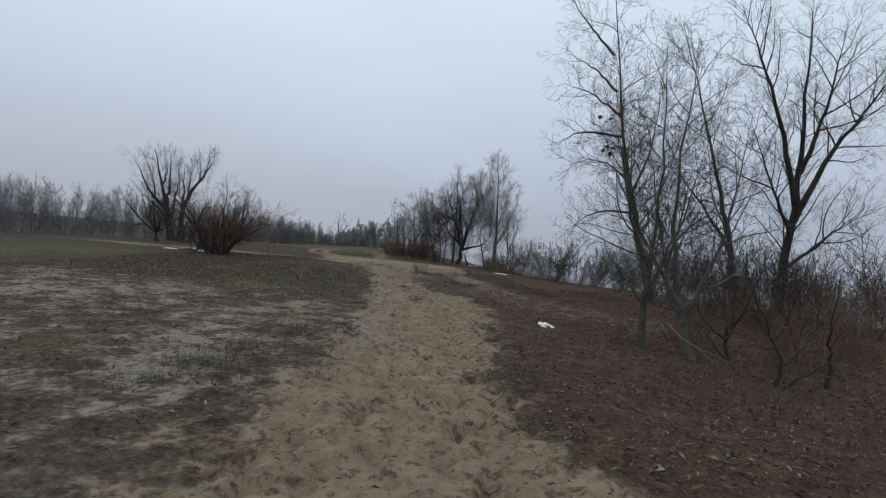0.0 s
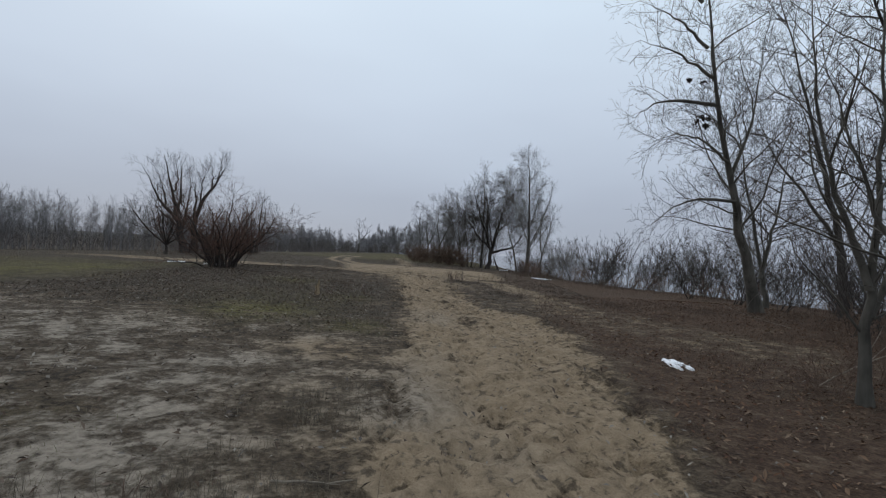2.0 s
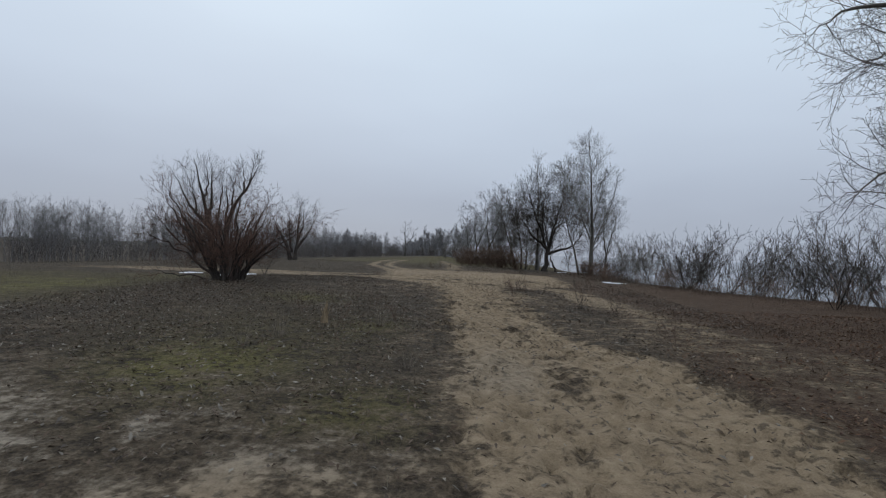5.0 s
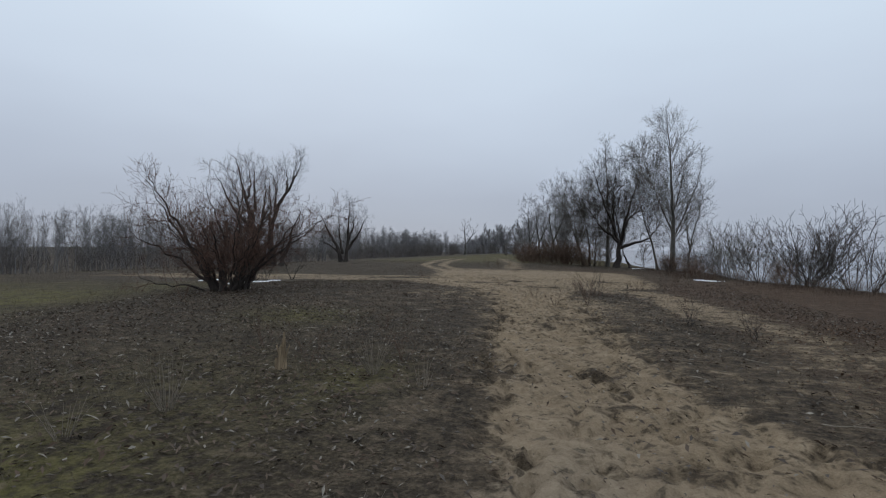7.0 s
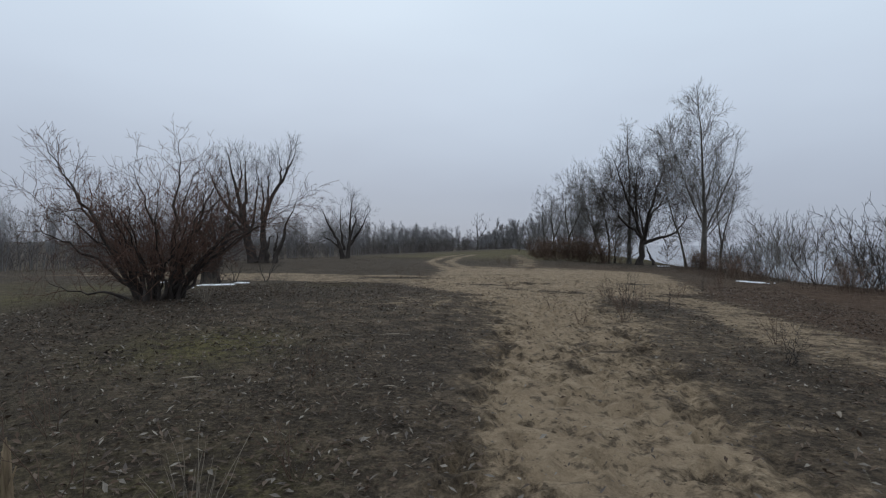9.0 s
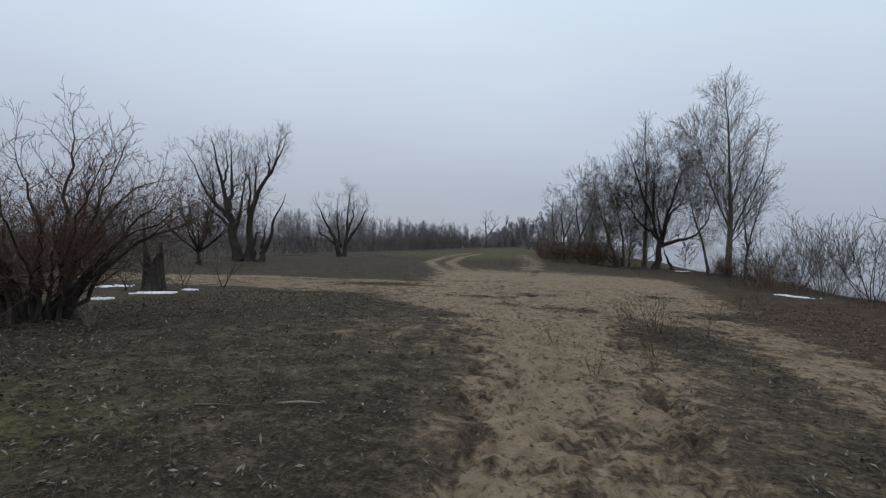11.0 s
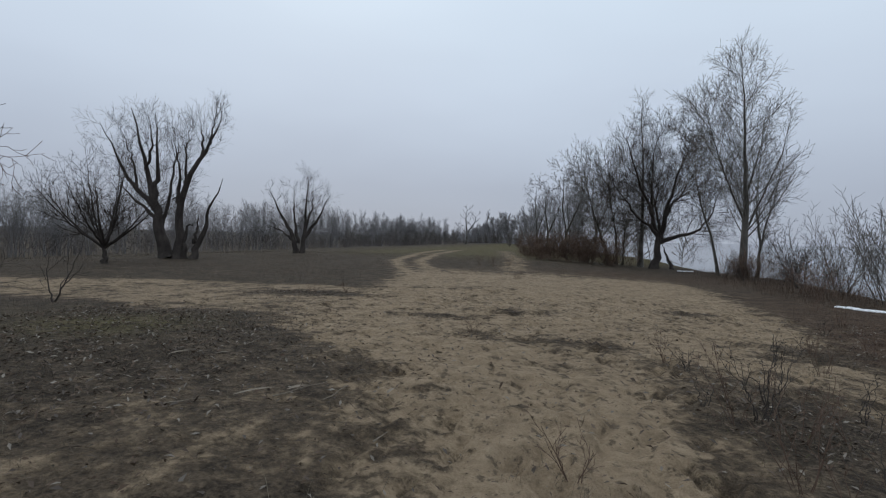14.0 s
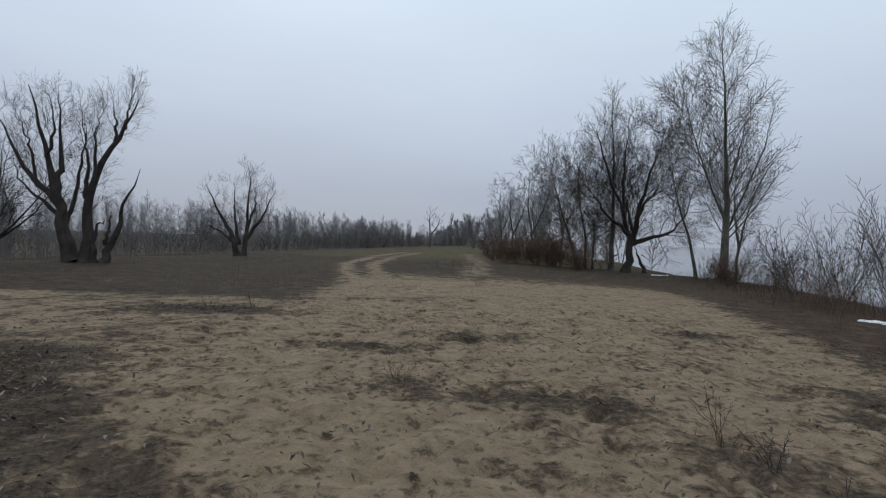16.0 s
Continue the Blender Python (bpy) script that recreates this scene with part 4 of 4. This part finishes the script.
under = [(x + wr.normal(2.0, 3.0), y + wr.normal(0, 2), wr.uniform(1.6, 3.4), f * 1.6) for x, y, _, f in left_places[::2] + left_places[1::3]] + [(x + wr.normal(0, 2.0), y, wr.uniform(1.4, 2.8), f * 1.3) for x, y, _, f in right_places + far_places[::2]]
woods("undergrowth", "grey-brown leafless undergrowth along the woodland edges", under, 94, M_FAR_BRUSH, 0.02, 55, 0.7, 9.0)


# ---- stumps, snow, weeds and sticks ----
def snag(name, x, y, label, tall, r, spikes, seed, material, deep):
    """A broken stump: hollow fluted shell with a splintered rim."""
    rng = np.random.default_rng(seed)
    ob = thing(name, x, y, label, "stump")
    n, rows = 28, 9
    rim = [max(0.16, 1 - deep * (0.5 - 0.5 * math.cos(2 * math.pi * k / n * spikes - 0.785 * spikes)) ** 0.7 - 0.15 * math.sin(2 * math.pi * k / n) + rng.normal(0, 0.07)) for k in range(n)]
    verts, faces = [], []
    for shell, scale in ((0, 1.0), (1, 0.72)):
        for j in range(rows):
            f = j / (rows - 1)
            for k in range(n):
                a = 2 * math.pi * k / n
                rr = r * scale * (1 + 0.3 * (1 - f) ** 5 + 0.10 * math.sin(a * 5 + 1.3) + 0.05 * math.sin(a * 11)) * (1 - 0.08 * f)
                verts.append((rr * math.cos(a) - 0.04 * tall * f * f, rr * math.sin(a), tall * rim[k] * f + rng.normal(0, 0.004)))
    for shell in (0, 1):
        o = shell * rows * n
        for j in range(rows - 1):
            for k in range(n):
                k2 = (k + 1) % n
                q = (o + j * n + k, o + j * n + k2, o + (j + 1) * n + k2, o + (j + 1) * n + k)
                faces.append(q if shell == 0 else q[::-1])
    t1, t2 = (rows - 1) * n, rows * n + (rows - 1) * n
    for k in range(n):
        k2 = (k + 1) % n
        faces.append((t1 + k, t1 + k2, t2 + k2, t2 + k))
    part("stump_shell", raw_mesh(name, verts, faces, material, False), ob)
    chips = []
    for k in range(5):
        a = rng.uniform(0, 6.28)
        q = bent(rng, (r * 0.8 * math.cos(a), r * 0.8 * math.sin(a), tall * 0.3), (0.1 * math.cos(a), 0.1 * math.sin(a), 1), tall * rng.uniform(0.3, 0.7), 4, 0.1, 0)
        chips.append((q, np.linspace(r * 0.2, 0.004, len(q)), 4))
    for c in chips:
        part("splinter", tubes("splinter", [c], material), ob)
    return ob


snag("charred_stump", -13.3, 27.7, "tall charred hollow stump with a splintered top", 1.4, 0.25, 2, 101, M_BURNT, 0.5)
snag("broken_stump", -4.47, 16.12, "small weathered broken stump in leaf litter", 0.44, 0.055, 1, 102, M_SPLIT, 0.88)
for k, (sx, sy, turn) in enumerate([(-12.7, 27.3, 0), (-13.7, 27.2, 130), (-12.9, 28.3, 250)]):
    tree("willow_sapling", sx, sy, "thin leafless willow shoots round a charred stump", [
        ([(0, 0, 0), (0.15, 0.05, 0.5), (0.35, 0.1, 1.3)], 0.014, True), ([(0, 0, 0), (-0.2, 0.1, 0.6), (-0.25, 0.2, 1.1)], 0.012, True), ([(0, 0, 0), (0.3, -0.1, 0.3), (0.7, -0.2, 0.6)], 0.012, True)], CROOK, M_DARK_BARK, M_TWIG, 140 + k, "shrub", "stump saplings", turn=turn, limbs=False)


def snow_patch(x, y, wide, deep, turn, seed, holes=0.0, thick=0.02, rough=1.0):
    """A melting remnant: raised cells where a ragged outline says there is snow."""
    nx, ny = 56, 34
    u, v = np.meshgrid(np.linspace(-1.25, 1.25, nx), np.linspace(-1.25, 1.25, ny))
    f = 0.85 - np.hypot(u, v) + rough * (1.7 * soft_noise(u * 3 + seed, v * 3, 1.1, seed)) + rough * 1.0 * soft_noise(u * 3, v * 3 + seed, 0.45, seed + 1) - holes * hump(u, v, 0.35, -0.1, 0.28, 0.3)
    f = f - 1.6 * step(np.maximum(np.abs(u), np.abs(v)), 0.85, 1.2)
    f[0, :] = f[-1, :] = -1
    f[:, 0] = f[:, -1] = -1
    h = thick * np.clip(f / 0.35, 0, 1) ** 0.5 + 0.02 * soft_noise(u, v, 0.12, seed)
    ang = radians(turn)
    px, py = u * wide / 2, v * deep / 2
    wx, wy = x + px * math.cos(ang) - py * math.sin(ang), y + px * math.sin(ang) + py * math.cos(ang)
    z = height(wx, wy) - ground_z(x, y) + np.where(f > 0, np.maximum(h, 0.012) + 0.01, -0.03)
    keep = (f > -0.05)
    verts = [(wx[j, i] - x, wy[j, i] - y, z[j, i]) for j in range(ny) for i in range(nx)]
    faces = [(j * nx + i, j * nx + i + 1, (j + 1) * nx + i + 1, (j + 1) * nx + i) for j in range(ny - 1) for i in range(nx - 1) if keep[j:j + 2, i:i + 2].any()]
    ob = new("snow_patch", raw_mesh("snow_patch", verts, faces, M_SNOW))
    ob.location = (x, y, ground_z(x, y))
    return tagged(ob, "melting remnant of old white snow on litter", "snow", "snow patches")


snow_patch(2.33, 10.45, 0.76, 0.34, -80, 7, 2.2, 0.025, 0.5)
snow_patch(-12.3, 26.8, 1.0, 0.65, 35, 12, 0.5, 0.02, 1.35)
snow_patch(-15.3, 28.2, 1.0, 0.65, 40, 21, 0.0, 0.02, 1.3)
snow_patch(-12.4, 28.0, 0.5, 0.35, 0, 33)
snow_patch(4.0, 36.7, 1.4, 0.4, -40, 41)
snow_patch(2.6, 53.2, 0.9, 0.4, 0, 57)
snow_patch(-11.9, 25.0, 0.6, 0.4, 0, 63)

# dry weeds
WEED = [(7.0, 0.25, 35, 0.28, 0.4, 0.15, 0.06, 0.012), (7.0, 0.3, 40, 0.1, 0.3, 0.2, 0.03, 0.016)]
weed_spots = [(-1.35, 26.5, 0.85, 3), (-1.0, 26.2, 0.6, 4), (-0.6, 26.3, 0.55, 2), (-2.6, 24.9, 0.45, 3), (-1.2, 24.8, 0.5, 2), (0.5, 30.2, 0.6, 5), (1.4, 30.6, 0.6, 4), (-1.6, 28.7, 0.4, 4), (-1.3, 25.3, 0.6, 4), (0.7, 22.7, 0.6, 5), (1.2, 20.6, 0.6, 4), (1.35, 16.2, 0.75, 3), (-4.3, 18.6, 0.35, 3), (-2.0, 23.3, 0.3, 3), (-1.3, 24.0, 0.7, 4), (-9.2, 33.3, 0.4, 5), (-8.4, 33.6, 0.35, 5), (-12.0, 25.0, 0.7, 6), (-9.6, 20.4, 0.6, 6), (-4.2, 29.3, 0.25, 4), (0.2, 29.0, 0.45, 4), (-7.2, 47.5, 0.7, 6), (-8.2, 49, 0.8, 6), (-6.7, 49.2, 0.7, 6), (-5.0, 40, 0.3, 5), (2.2, 33.5, 0.5, 5), (2.6, 36, 0.6, 5), (-5.2, 16.9, 0.4, 3), (-3.4, 17.0, 0.35, 4), (-2.1, 5.4, 0.25, 6), (-4.2, 16.25, 0.62, 1)]
for k, (x, y, tall, n) in enumerate(weed_spots):
    rng = np.random.default_rng(200 + k)
    ob = thing("dry_weed", x, y, "dry leafless weed stalks in sand", "weed", "dry weeds", sink=0.01)
    for k2 in range(n + 2):
        a, out = rng.uniform(0, 6.28), {}
        q = bent(rng, (0.05 * math.cos(a), 0.05 * math.sin(a), 0), (0.45 * math.cos(a), 0.45 * math.sin(a), 1), tall * rng.uniform(0.45, 0.95), 6, 0.12, 0.04)
        rr = np.linspace(0.0035, 0.0016, len(q))
        stalk = part("stalk", tubes("stalk", [(q, rr, 4)], M_BRUSH), ob)
        sprout(rng, q, rr, 0, WEED, out, 0.0018)
        part("spray", tubes("weed_spray", [line for j in sorted(out) for line in out[j]], M_BRUSH), stalk)


# dark leafless seedlings in the litter beside the sand
SEEDLING = [(7.0, 0.3, 34, 0.3, 0.4, 0.12, 0.05, 0.014), (6.0, 0.3, 36, 0.1, 0.3, 0.15, 0.03, 0.016)]
for k, (x, y, tall, forks) in enumerate([(-1.13, 26.63, 0.85, 5), (-1.0, 26.75, 0.6, 3), (-0.9, 25.2, 0.5, 2), (-0.18, 27.16, 0.45, 3), (1.45, 32.3, 0.5, 4), (0.45, 21.3, 0.55, 5), (1.1, 20.0, 0.5, 4), (-1.45, 28.3, 0.35, 3), (-1.5, 27.0, 0.4, 3)]):
    rng = np.random.default_rng(640 + k)
    stems = []
    for j in range(forks):
        a, lean = j * 2.4 + 0.8 * k, rng.uniform(0.15, 0.6)
        h = tall * rng.uniform(0.6, 1.0)
        stems.append(([(0.03 * math.cos(a), 0.03 * math.sin(a), 0), (0.4 * lean * h * math.cos(a), 0.4 * lean * h * math.sin(a), 0.5 * h), (lean * h * math.cos(a), lean * h * math.sin(a), h)], 0.0045 + 0.003 * tall, True))
    tree("seedling", x, y, "dark leafless willow seedling rooted in litter and sand", stems, SEEDLING, M_TWIG, M_TWIG, 660 + k, "shrub", "willow seedlings", limbs=False, tip=0.25, fine=0.0022)


def stick(x, y, z, length, turn, rise, r, seed, label, forks=1):
    rng = np.random.default_rng(seed)
    ob = new("dead_branch")
    ob.matrix_world = pose(x, y, ground_z(x, y) + z)
    tagged(ob, label, "branch", "dead branches")
    a = radians(turn)
    q = bent(rng, (0, 0, 0), (math.cos(a), math.sin(a), rise), length, 6, 0.10, 0)
    part("branch", tubes("branch", [(q, np.linspace(r, r * 0.4, len(q)), 6)], M_PALE_WOOD), ob)
    for _ in range(forks):
        p, d = at_frac(q, rng.uniform(0.3, 0.7))
        side = bent(rng, p, d + np.array((rng.normal(0, 0.5), rng.normal(0, 0.5), 0.2)), length * 0.45, 4, 0.12, 0)
        part("side_branch", tubes("side_branch", [(side, np.linspace(r * 0.6, r * 0.25, len(side)), 5)], M_PALE_WOOD), ob)
    return ob


stick(3.7, 9.6, 0.05, 1.4, 15, 0.95, 0.011, 301, "bleached broken branch leaning in young trees", 2)
stick(3.65, 7.7, 0.62, 0.95, -45, -0.75, 0.009, 302, "bleached broken branch hanging by young trees", 1)
stick(-1.7, 6.1, 0.02, 0.5, 15, 0.0, 0.010, 303, "short pale stick lying on sand")
for k, (x, y, ln, tn) in enumerate([(-5.0, 25.4, 0.45, 40), (-5.6, 24.9, 0.3, 60), (-4.6, 25.5, 0.25, 70), (-6.2, 25.4, 0.3, 50), (-5.2, 20.6, 0.5, 20), (0.6, 18.6, 0.6, -40), (-0.6, 22.2, 0.5, 20), (-6.4, 26.9, 0.2, 60), (-6.8, 26.4, 0.2, 50), (0.4, 15.9, 0.4, -30), (-3.9, 24.9, 0.18, 80), (4.6, 12.9, 1.2, 10), (5.6, 14.2, 1.6, 30), (6.6, 15.0, 1.4, 170)]):
    stick(x, y, 0.015, ln, tn, 0.0, 0.006, 310 + k, "short dead stick lying on litter", 0 if ln < 0.4 else 1)

def grass_tuft(x, y, tall, blades, seed):
    """A clump of long dead blades, arching out from one foot."""
    rng = np.random.default_rng(seed)
    ob = thing("grass_tuft", x, y, "pale dry tuft of long arching dead grass", "grass tuft", "dry grass tufts", sink=0.01)
    for _ in range(blades):
        a, lean = rng.uniform(0, 6.28), rng.uniform(0.1, 0.6)
        q = bent(rng, (0.04 * math.cos(a), 0.04 * math.sin(a), 0), (lean * math.cos(a), lean * math.sin(a), 1), tall * rng.uniform(0.5, 1.05), 5, 0.06, -0.08 * lean)
        part("blade", tubes("blade", [(q, np.linspace(0.0032, 0.0010, len(q)), 3)], M_PALE_WOOD), ob)
    return ob


for k, (x, y, tall, blades) in enumerate([(-8.4, 24.25, 0.55, 26), (-9.0, 22.6, 0.5, 24), (-2.85, 16.0, 0.3, 10), (-3.5, 16.3, 0.5, 22), (-4.6, 14.7, 0.45, 24), (-2.4, 13.4, 0.3, 14), (-4.8, 14.0, 0.32, 14), (-8.1, 24.6, 0.4, 16)]):
    grass_tuft(x, y, tall, blades, 600 + k)

# pale dry reed leaves lying on the litter
def reed_leaf(x, y, length, turn, seed):
    rng = np.random.default_rng(seed)
    n, verts, faces = 8, [], []
    for i in range(n):
        f = i / (n - 1)
        w = 0.016 * math.sin(math.pi * min(0.97, 0.08 + 0.92 * f)) + 0.002
        bow, lift = 0.05 * math.sin(3 * f) * length, 0.012 + 0.03 * f * (1 - f)
        verts += [(f * length, bow - w, lift + 0.004), (f * length, bow, lift), (f * length, bow + w, lift + 0.006)]
    for i in range(n - 1):
        faces += [(3 * i, 3 * i + 3, 3 * i + 4, 3 * i + 1), (3 * i + 1, 3 * i + 4, 3 * i + 5, 3 * i + 2)]
    ob = new("dry_reed_leaf", raw_mesh("dry_reed_leaf", verts, faces, M_PALE_WOOD))
    ob.matrix_world = pose(x, y, ground_z(x, y), rng.uniform(-8, 8), 0, turn)
    return tagged(ob, "pale dry reed leaf lying on dark litter", "leaf", "dry reed leaves")


for k, (x, y, ln, tn) in enumerate([(-5.3, 25.3, 0.34, 55), (-5.0, 25.6, 0.2, 60), (-6.4, 26.4, 0.2, 50), (-6.8, 26.2, 0.2, 65), (-4.2, 25.9, 0.16, 85), (-4.6, 20.9, 0.4, 20), (-5.6, 22.0, 0.18, 40), (-3.6, 18.7, 0.14, 10), (-5.4, 18.2, 0.2, 30), (-0.3, 17.4, 0.22, -35), (0.2, 19.4, 0.2, 70)]):
    reed_leaf(x, y, ln, tn, 500 + k)

# withered clumps that cling to the leaning poplar's limb
clump = np.random.default_rng(120)
for k, (cx, cy, cz) in enumerate([(4.9, 16.2, 5.15), (4.75, 16.1, 5.0), (5.05, 16.3, 4.95), (5.2, 16.5, 5.2), (5.1, 16.7, 6.2), (4.7, 16.6, 6.2)]):
    verts, faces = [], []
    for _ in range(26):
        c, d, e = clump.normal(0, 0.028, 3), clump.normal(0, 0.022, 3), clump.normal(0, 0.022, 3)
        n = len(verts)
        verts += [tuple(c - d), tuple(c + e), tuple(c + d), tuple(c - e)]
        faces.append((n, n + 1, n + 2, n + 3))
    ob = new("leaf_clump", raw_mesh("leaf_clump", verts, faces, M_DEAD_LEAF, False))
    ob.location = (cx, cy, cz)
    tagged(ob, "withered dark leaf clump caught on a poplar limb", "leaf clump", "leaf clumps")


# ---- loose litter and grass, past counting ----
def litter(name, label, count, box, chance, size, material, seed):
    rng = np.random.default_rng(seed)
    x, y = rng.uniform(box[0], box[1], count), rng.uniform(box[2], box[3], count)
    keep = rng.random(count) < chance(x, y)
    x, y = x[keep], y[keep]
    n = len(x)
    z = height(x, y) + rng.uniform(0.006, 0.03, n)
    a, s, tilt = rng.uniform(0, 6.28, n), rng.uniform(0.5, 1.2, n) * size, rng.normal(0, 0.35, (n, 2))
    ux, uy = np.cos(a), np.sin(a)
    long, half = s[:, None] * np.stack([ux, uy, tilt[:, 0]], 1), 0.36 * s[:, None] * np.stack([-uy, ux, tilt[:, 1]], 1)
    c = np.stack([x, y, z], 1)
    bow = np.zeros((n, 3))
    bow[:, 2] = s * rng.uniform(0.05, 0.35, n)
    v = np.stack([c - long, c + half + bow, c + long, c - half + bow], 1).reshape(-1, 3)
    k = np.arange(n) * 4
    me = bpy.data.meshes.new(name)
    me.from_pydata(v.tolist(), [], np.concatenate([np.stack([k, k + 1, k + 2], 1), np.stack([k, k + 2, k + 3], 1)]).tolist())
    me.materials.append(material)
    return tagged(new(name, me), label, "leaf litter", kind="stuff")


def grass(name, label, count, box, chance, tall, material, seed, clump_size=0.12, per=7):
    rng = np.random.default_rng(seed)
    cx, cy = rng.uniform(box[0], box[1], count), rng.uniform(box[2], box[3], count)
    keep = rng.random(count) < chance(cx, cy)
    cx, cy = np.repeat(cx[keep], per), np.repeat(cy[keep], per)
    n = len(cx)
    x, y = cx + rng.normal(0, clump_size, n), cy + rng.normal(0, clump_size, n)
    z = height(x, y) - 0.01
    h, a = tall * rng.uniform(0.4, 1.2, n), rng.uniform(0, 6.28, n)
    lean = rng.uniform(0.2, 1.6, n) * h
    w = 0.0012 + 0.0022 * h
    base = np.stack([x, y, z], 1)
    side = np.stack([-np.sin(a) * w, np.cos(a) * w, np.zeros(n)], 1)
    midp = base + np.stack([np.cos(a) * lean * 0.35, np.sin(a) * lean * 0.35, h * 0.6], 1)
    top = base + np.stack([np.cos(a) * lean, np.sin(a) * lean, h], 1)
    v = np.stack([base - side, base + side, midp + side * 0.7, midp - side * 0.7, top], 1).reshape(-1, 3)
    k = np.arange(n) * 5
    faces = np.stack([k, k + 1, k + 2, k + 3], 1).tolist() + np.stack([k + 3, k + 2, k + 4], 1).tolist()
    me = bpy.data.meshes.new(name)
    me.from_pydata(v.tolist(), [], faces)
    me.materials.append(material)
    return tagged(new(name, me), label, "grass", kind="stuff")


def off_sand(x, y):
    return np.clip(1 - 1.3 * sand_mask(x, y), 0.10, 1) * (0.35 + 1.3 * (soft_noise(x, y, 0.9, 6) + 0.5))


def left_litter(x, y):
    return off_sand(x, y) * (1 - 0.9 * step(x, 0.8, 1.6) * (1 - step(y, 16, 19)))


def right_litter(x, y):
    return off_sand(x, y) * step(x, 0.8, 1.6)


def dead_patches(x, y):
    return np.clip(1 - 1.5 * sand_mask(x, y), 0, 1) * np.clip(4 * soft_noise(x, y, 1.1, 9) + 0.35, 0, 1)


def green_patches(x, y):
    return hump(x, y, -3.9, 5.8, 0.8, 1.1) + hump(x, y, -4.7, 12.6, 1.0, 1.2) + hump(x, y, -2.5, 11.7, 0.6, 0.7) + 0.3 * hump(x, y, -3.6, 16.2, 0.5, 0.9) + 0.5 * hump(x, y, -2.7, 27.3, 0.3, 0.3) + 0.6 * hump(x, y, -1.2, 26.0, 0.3, 0.3)


litter("leaf_litter", "dark grey-brown fallen leaves and bark bits", 110000, (-11, 4, 1, 34), left_litter, 0.031, M_LEAF, 401)
litter("leaf_litter", "red-brown fallen leaves under the riverside trees", 34000, (0.8, 10, 1, 22), right_litter, 0.032, M_RED_LEAF, 402)
grass("dead_grass", "low matted dead grass", 15000, (-12, 4, 1, 34), dead_patches, 0.07, M_BLADE, 403, 0.10, 10)
grass("dead_grass", "dry brown grass along the bank and meadow", 7000, (-34, 9, 12, 60), lambda x, y: np.clip(1 - 1.6 * sand_mask(x, y), 0, 1) * step(np.interp(y, BANK_Y, BANK_X) - x, 0, 0.5) * np.clip(3 * soft_noise(x, y, 2.5, 11) + 0.5, 0, 1), 0.20, M_BLADE, 404, 0.25, 8)
grass("dead_grass", "low dead meadow grass between the tracks and the woods", 11000, (-36, -3, 17, 64), lambda x, y: np.clip(1 - 1.8 * sand_mask(x, y), 0, 1) * np.clip(3 * soft_noise(x, y, 2.0, 15) + 0.6, 0.1, 1), 0.11, M_BLADE, 409, 0.22, 9)
grass("dead_grass", "matted red-brown grass under the riverside trees", 5200, (1.6, 14, 4, 19), lambda x, y: np.clip(1 - 1.8 * sand_mask(x, y), 0, 1) * step(x, 1.6, 3.6) * np.clip(3 * soft_noise(x, y, 0.9, 16) + 0.55, 0.05, 1), 0.19, M_BROWN_BLADE, 410, 0.14, 10)
litter("sand_crumbs", "dark bark crumbs and leaf bits trodden into the sand", 36000, (-9, 4.5, 1, 36), lambda x, y: step(sand_mask(x, y), 0.5, 0.9) * np.clip(2.6 * soft_noise(x, y, 0.6, 17) + 0.35, 0.02, 1), 0.016, M_LEAF, 411)
grass("dead_grass", "thick dead grass tussock beside the sand track", 420, (-3.6, -0.9, 3.0, 8.2), lambda x, y: hump(x, y, -2.2, 5.1, 0.7, 0.8) + 0.7 * hump(x, y, -1.7, 7.2, 0.35, 0.6), 0.16, M_BLADE, 406, 0.09, 44)


def weed_feet(x, y):
    k = 0 * x
    for wx, wy, tall, n in weed_spots:
        k = k + hump(x, y, wx, wy, 0.22 + 0.12 * tall, 0.18 + 0.1 * tall)
    return np.clip(k, 0, 1)


def bank_strip(x, y):
    edge = np.interp(y, BANK_Y, BANK_X) - x
    return step(edge, -1.5, -0.3) * (1 - step(edge, 1.8, 3.6)) * np.clip(3 * soft_noise(x, y, 1.6, 13) + 0.75, 0.1, 1)


grass("dead_grass", "short dead grass round the weed stalks", 26000, (-13, 4, 15, 51), weed_feet, 0.10, M_BLADE, 407, 0.05, 9)
grass("bank_grass", "red-brown dead grass fringe along the river bank", 9000, (1, 20, 12, 52), bank_strip, 0.42, M_BROWN_BLADE, 408, 0.16, 10)
grass("green_grass", "short green moss and grass blades", 2500, (-8, 0, 3, 29), green_patches, 0.05, M_GREEN_BLADE, 405)
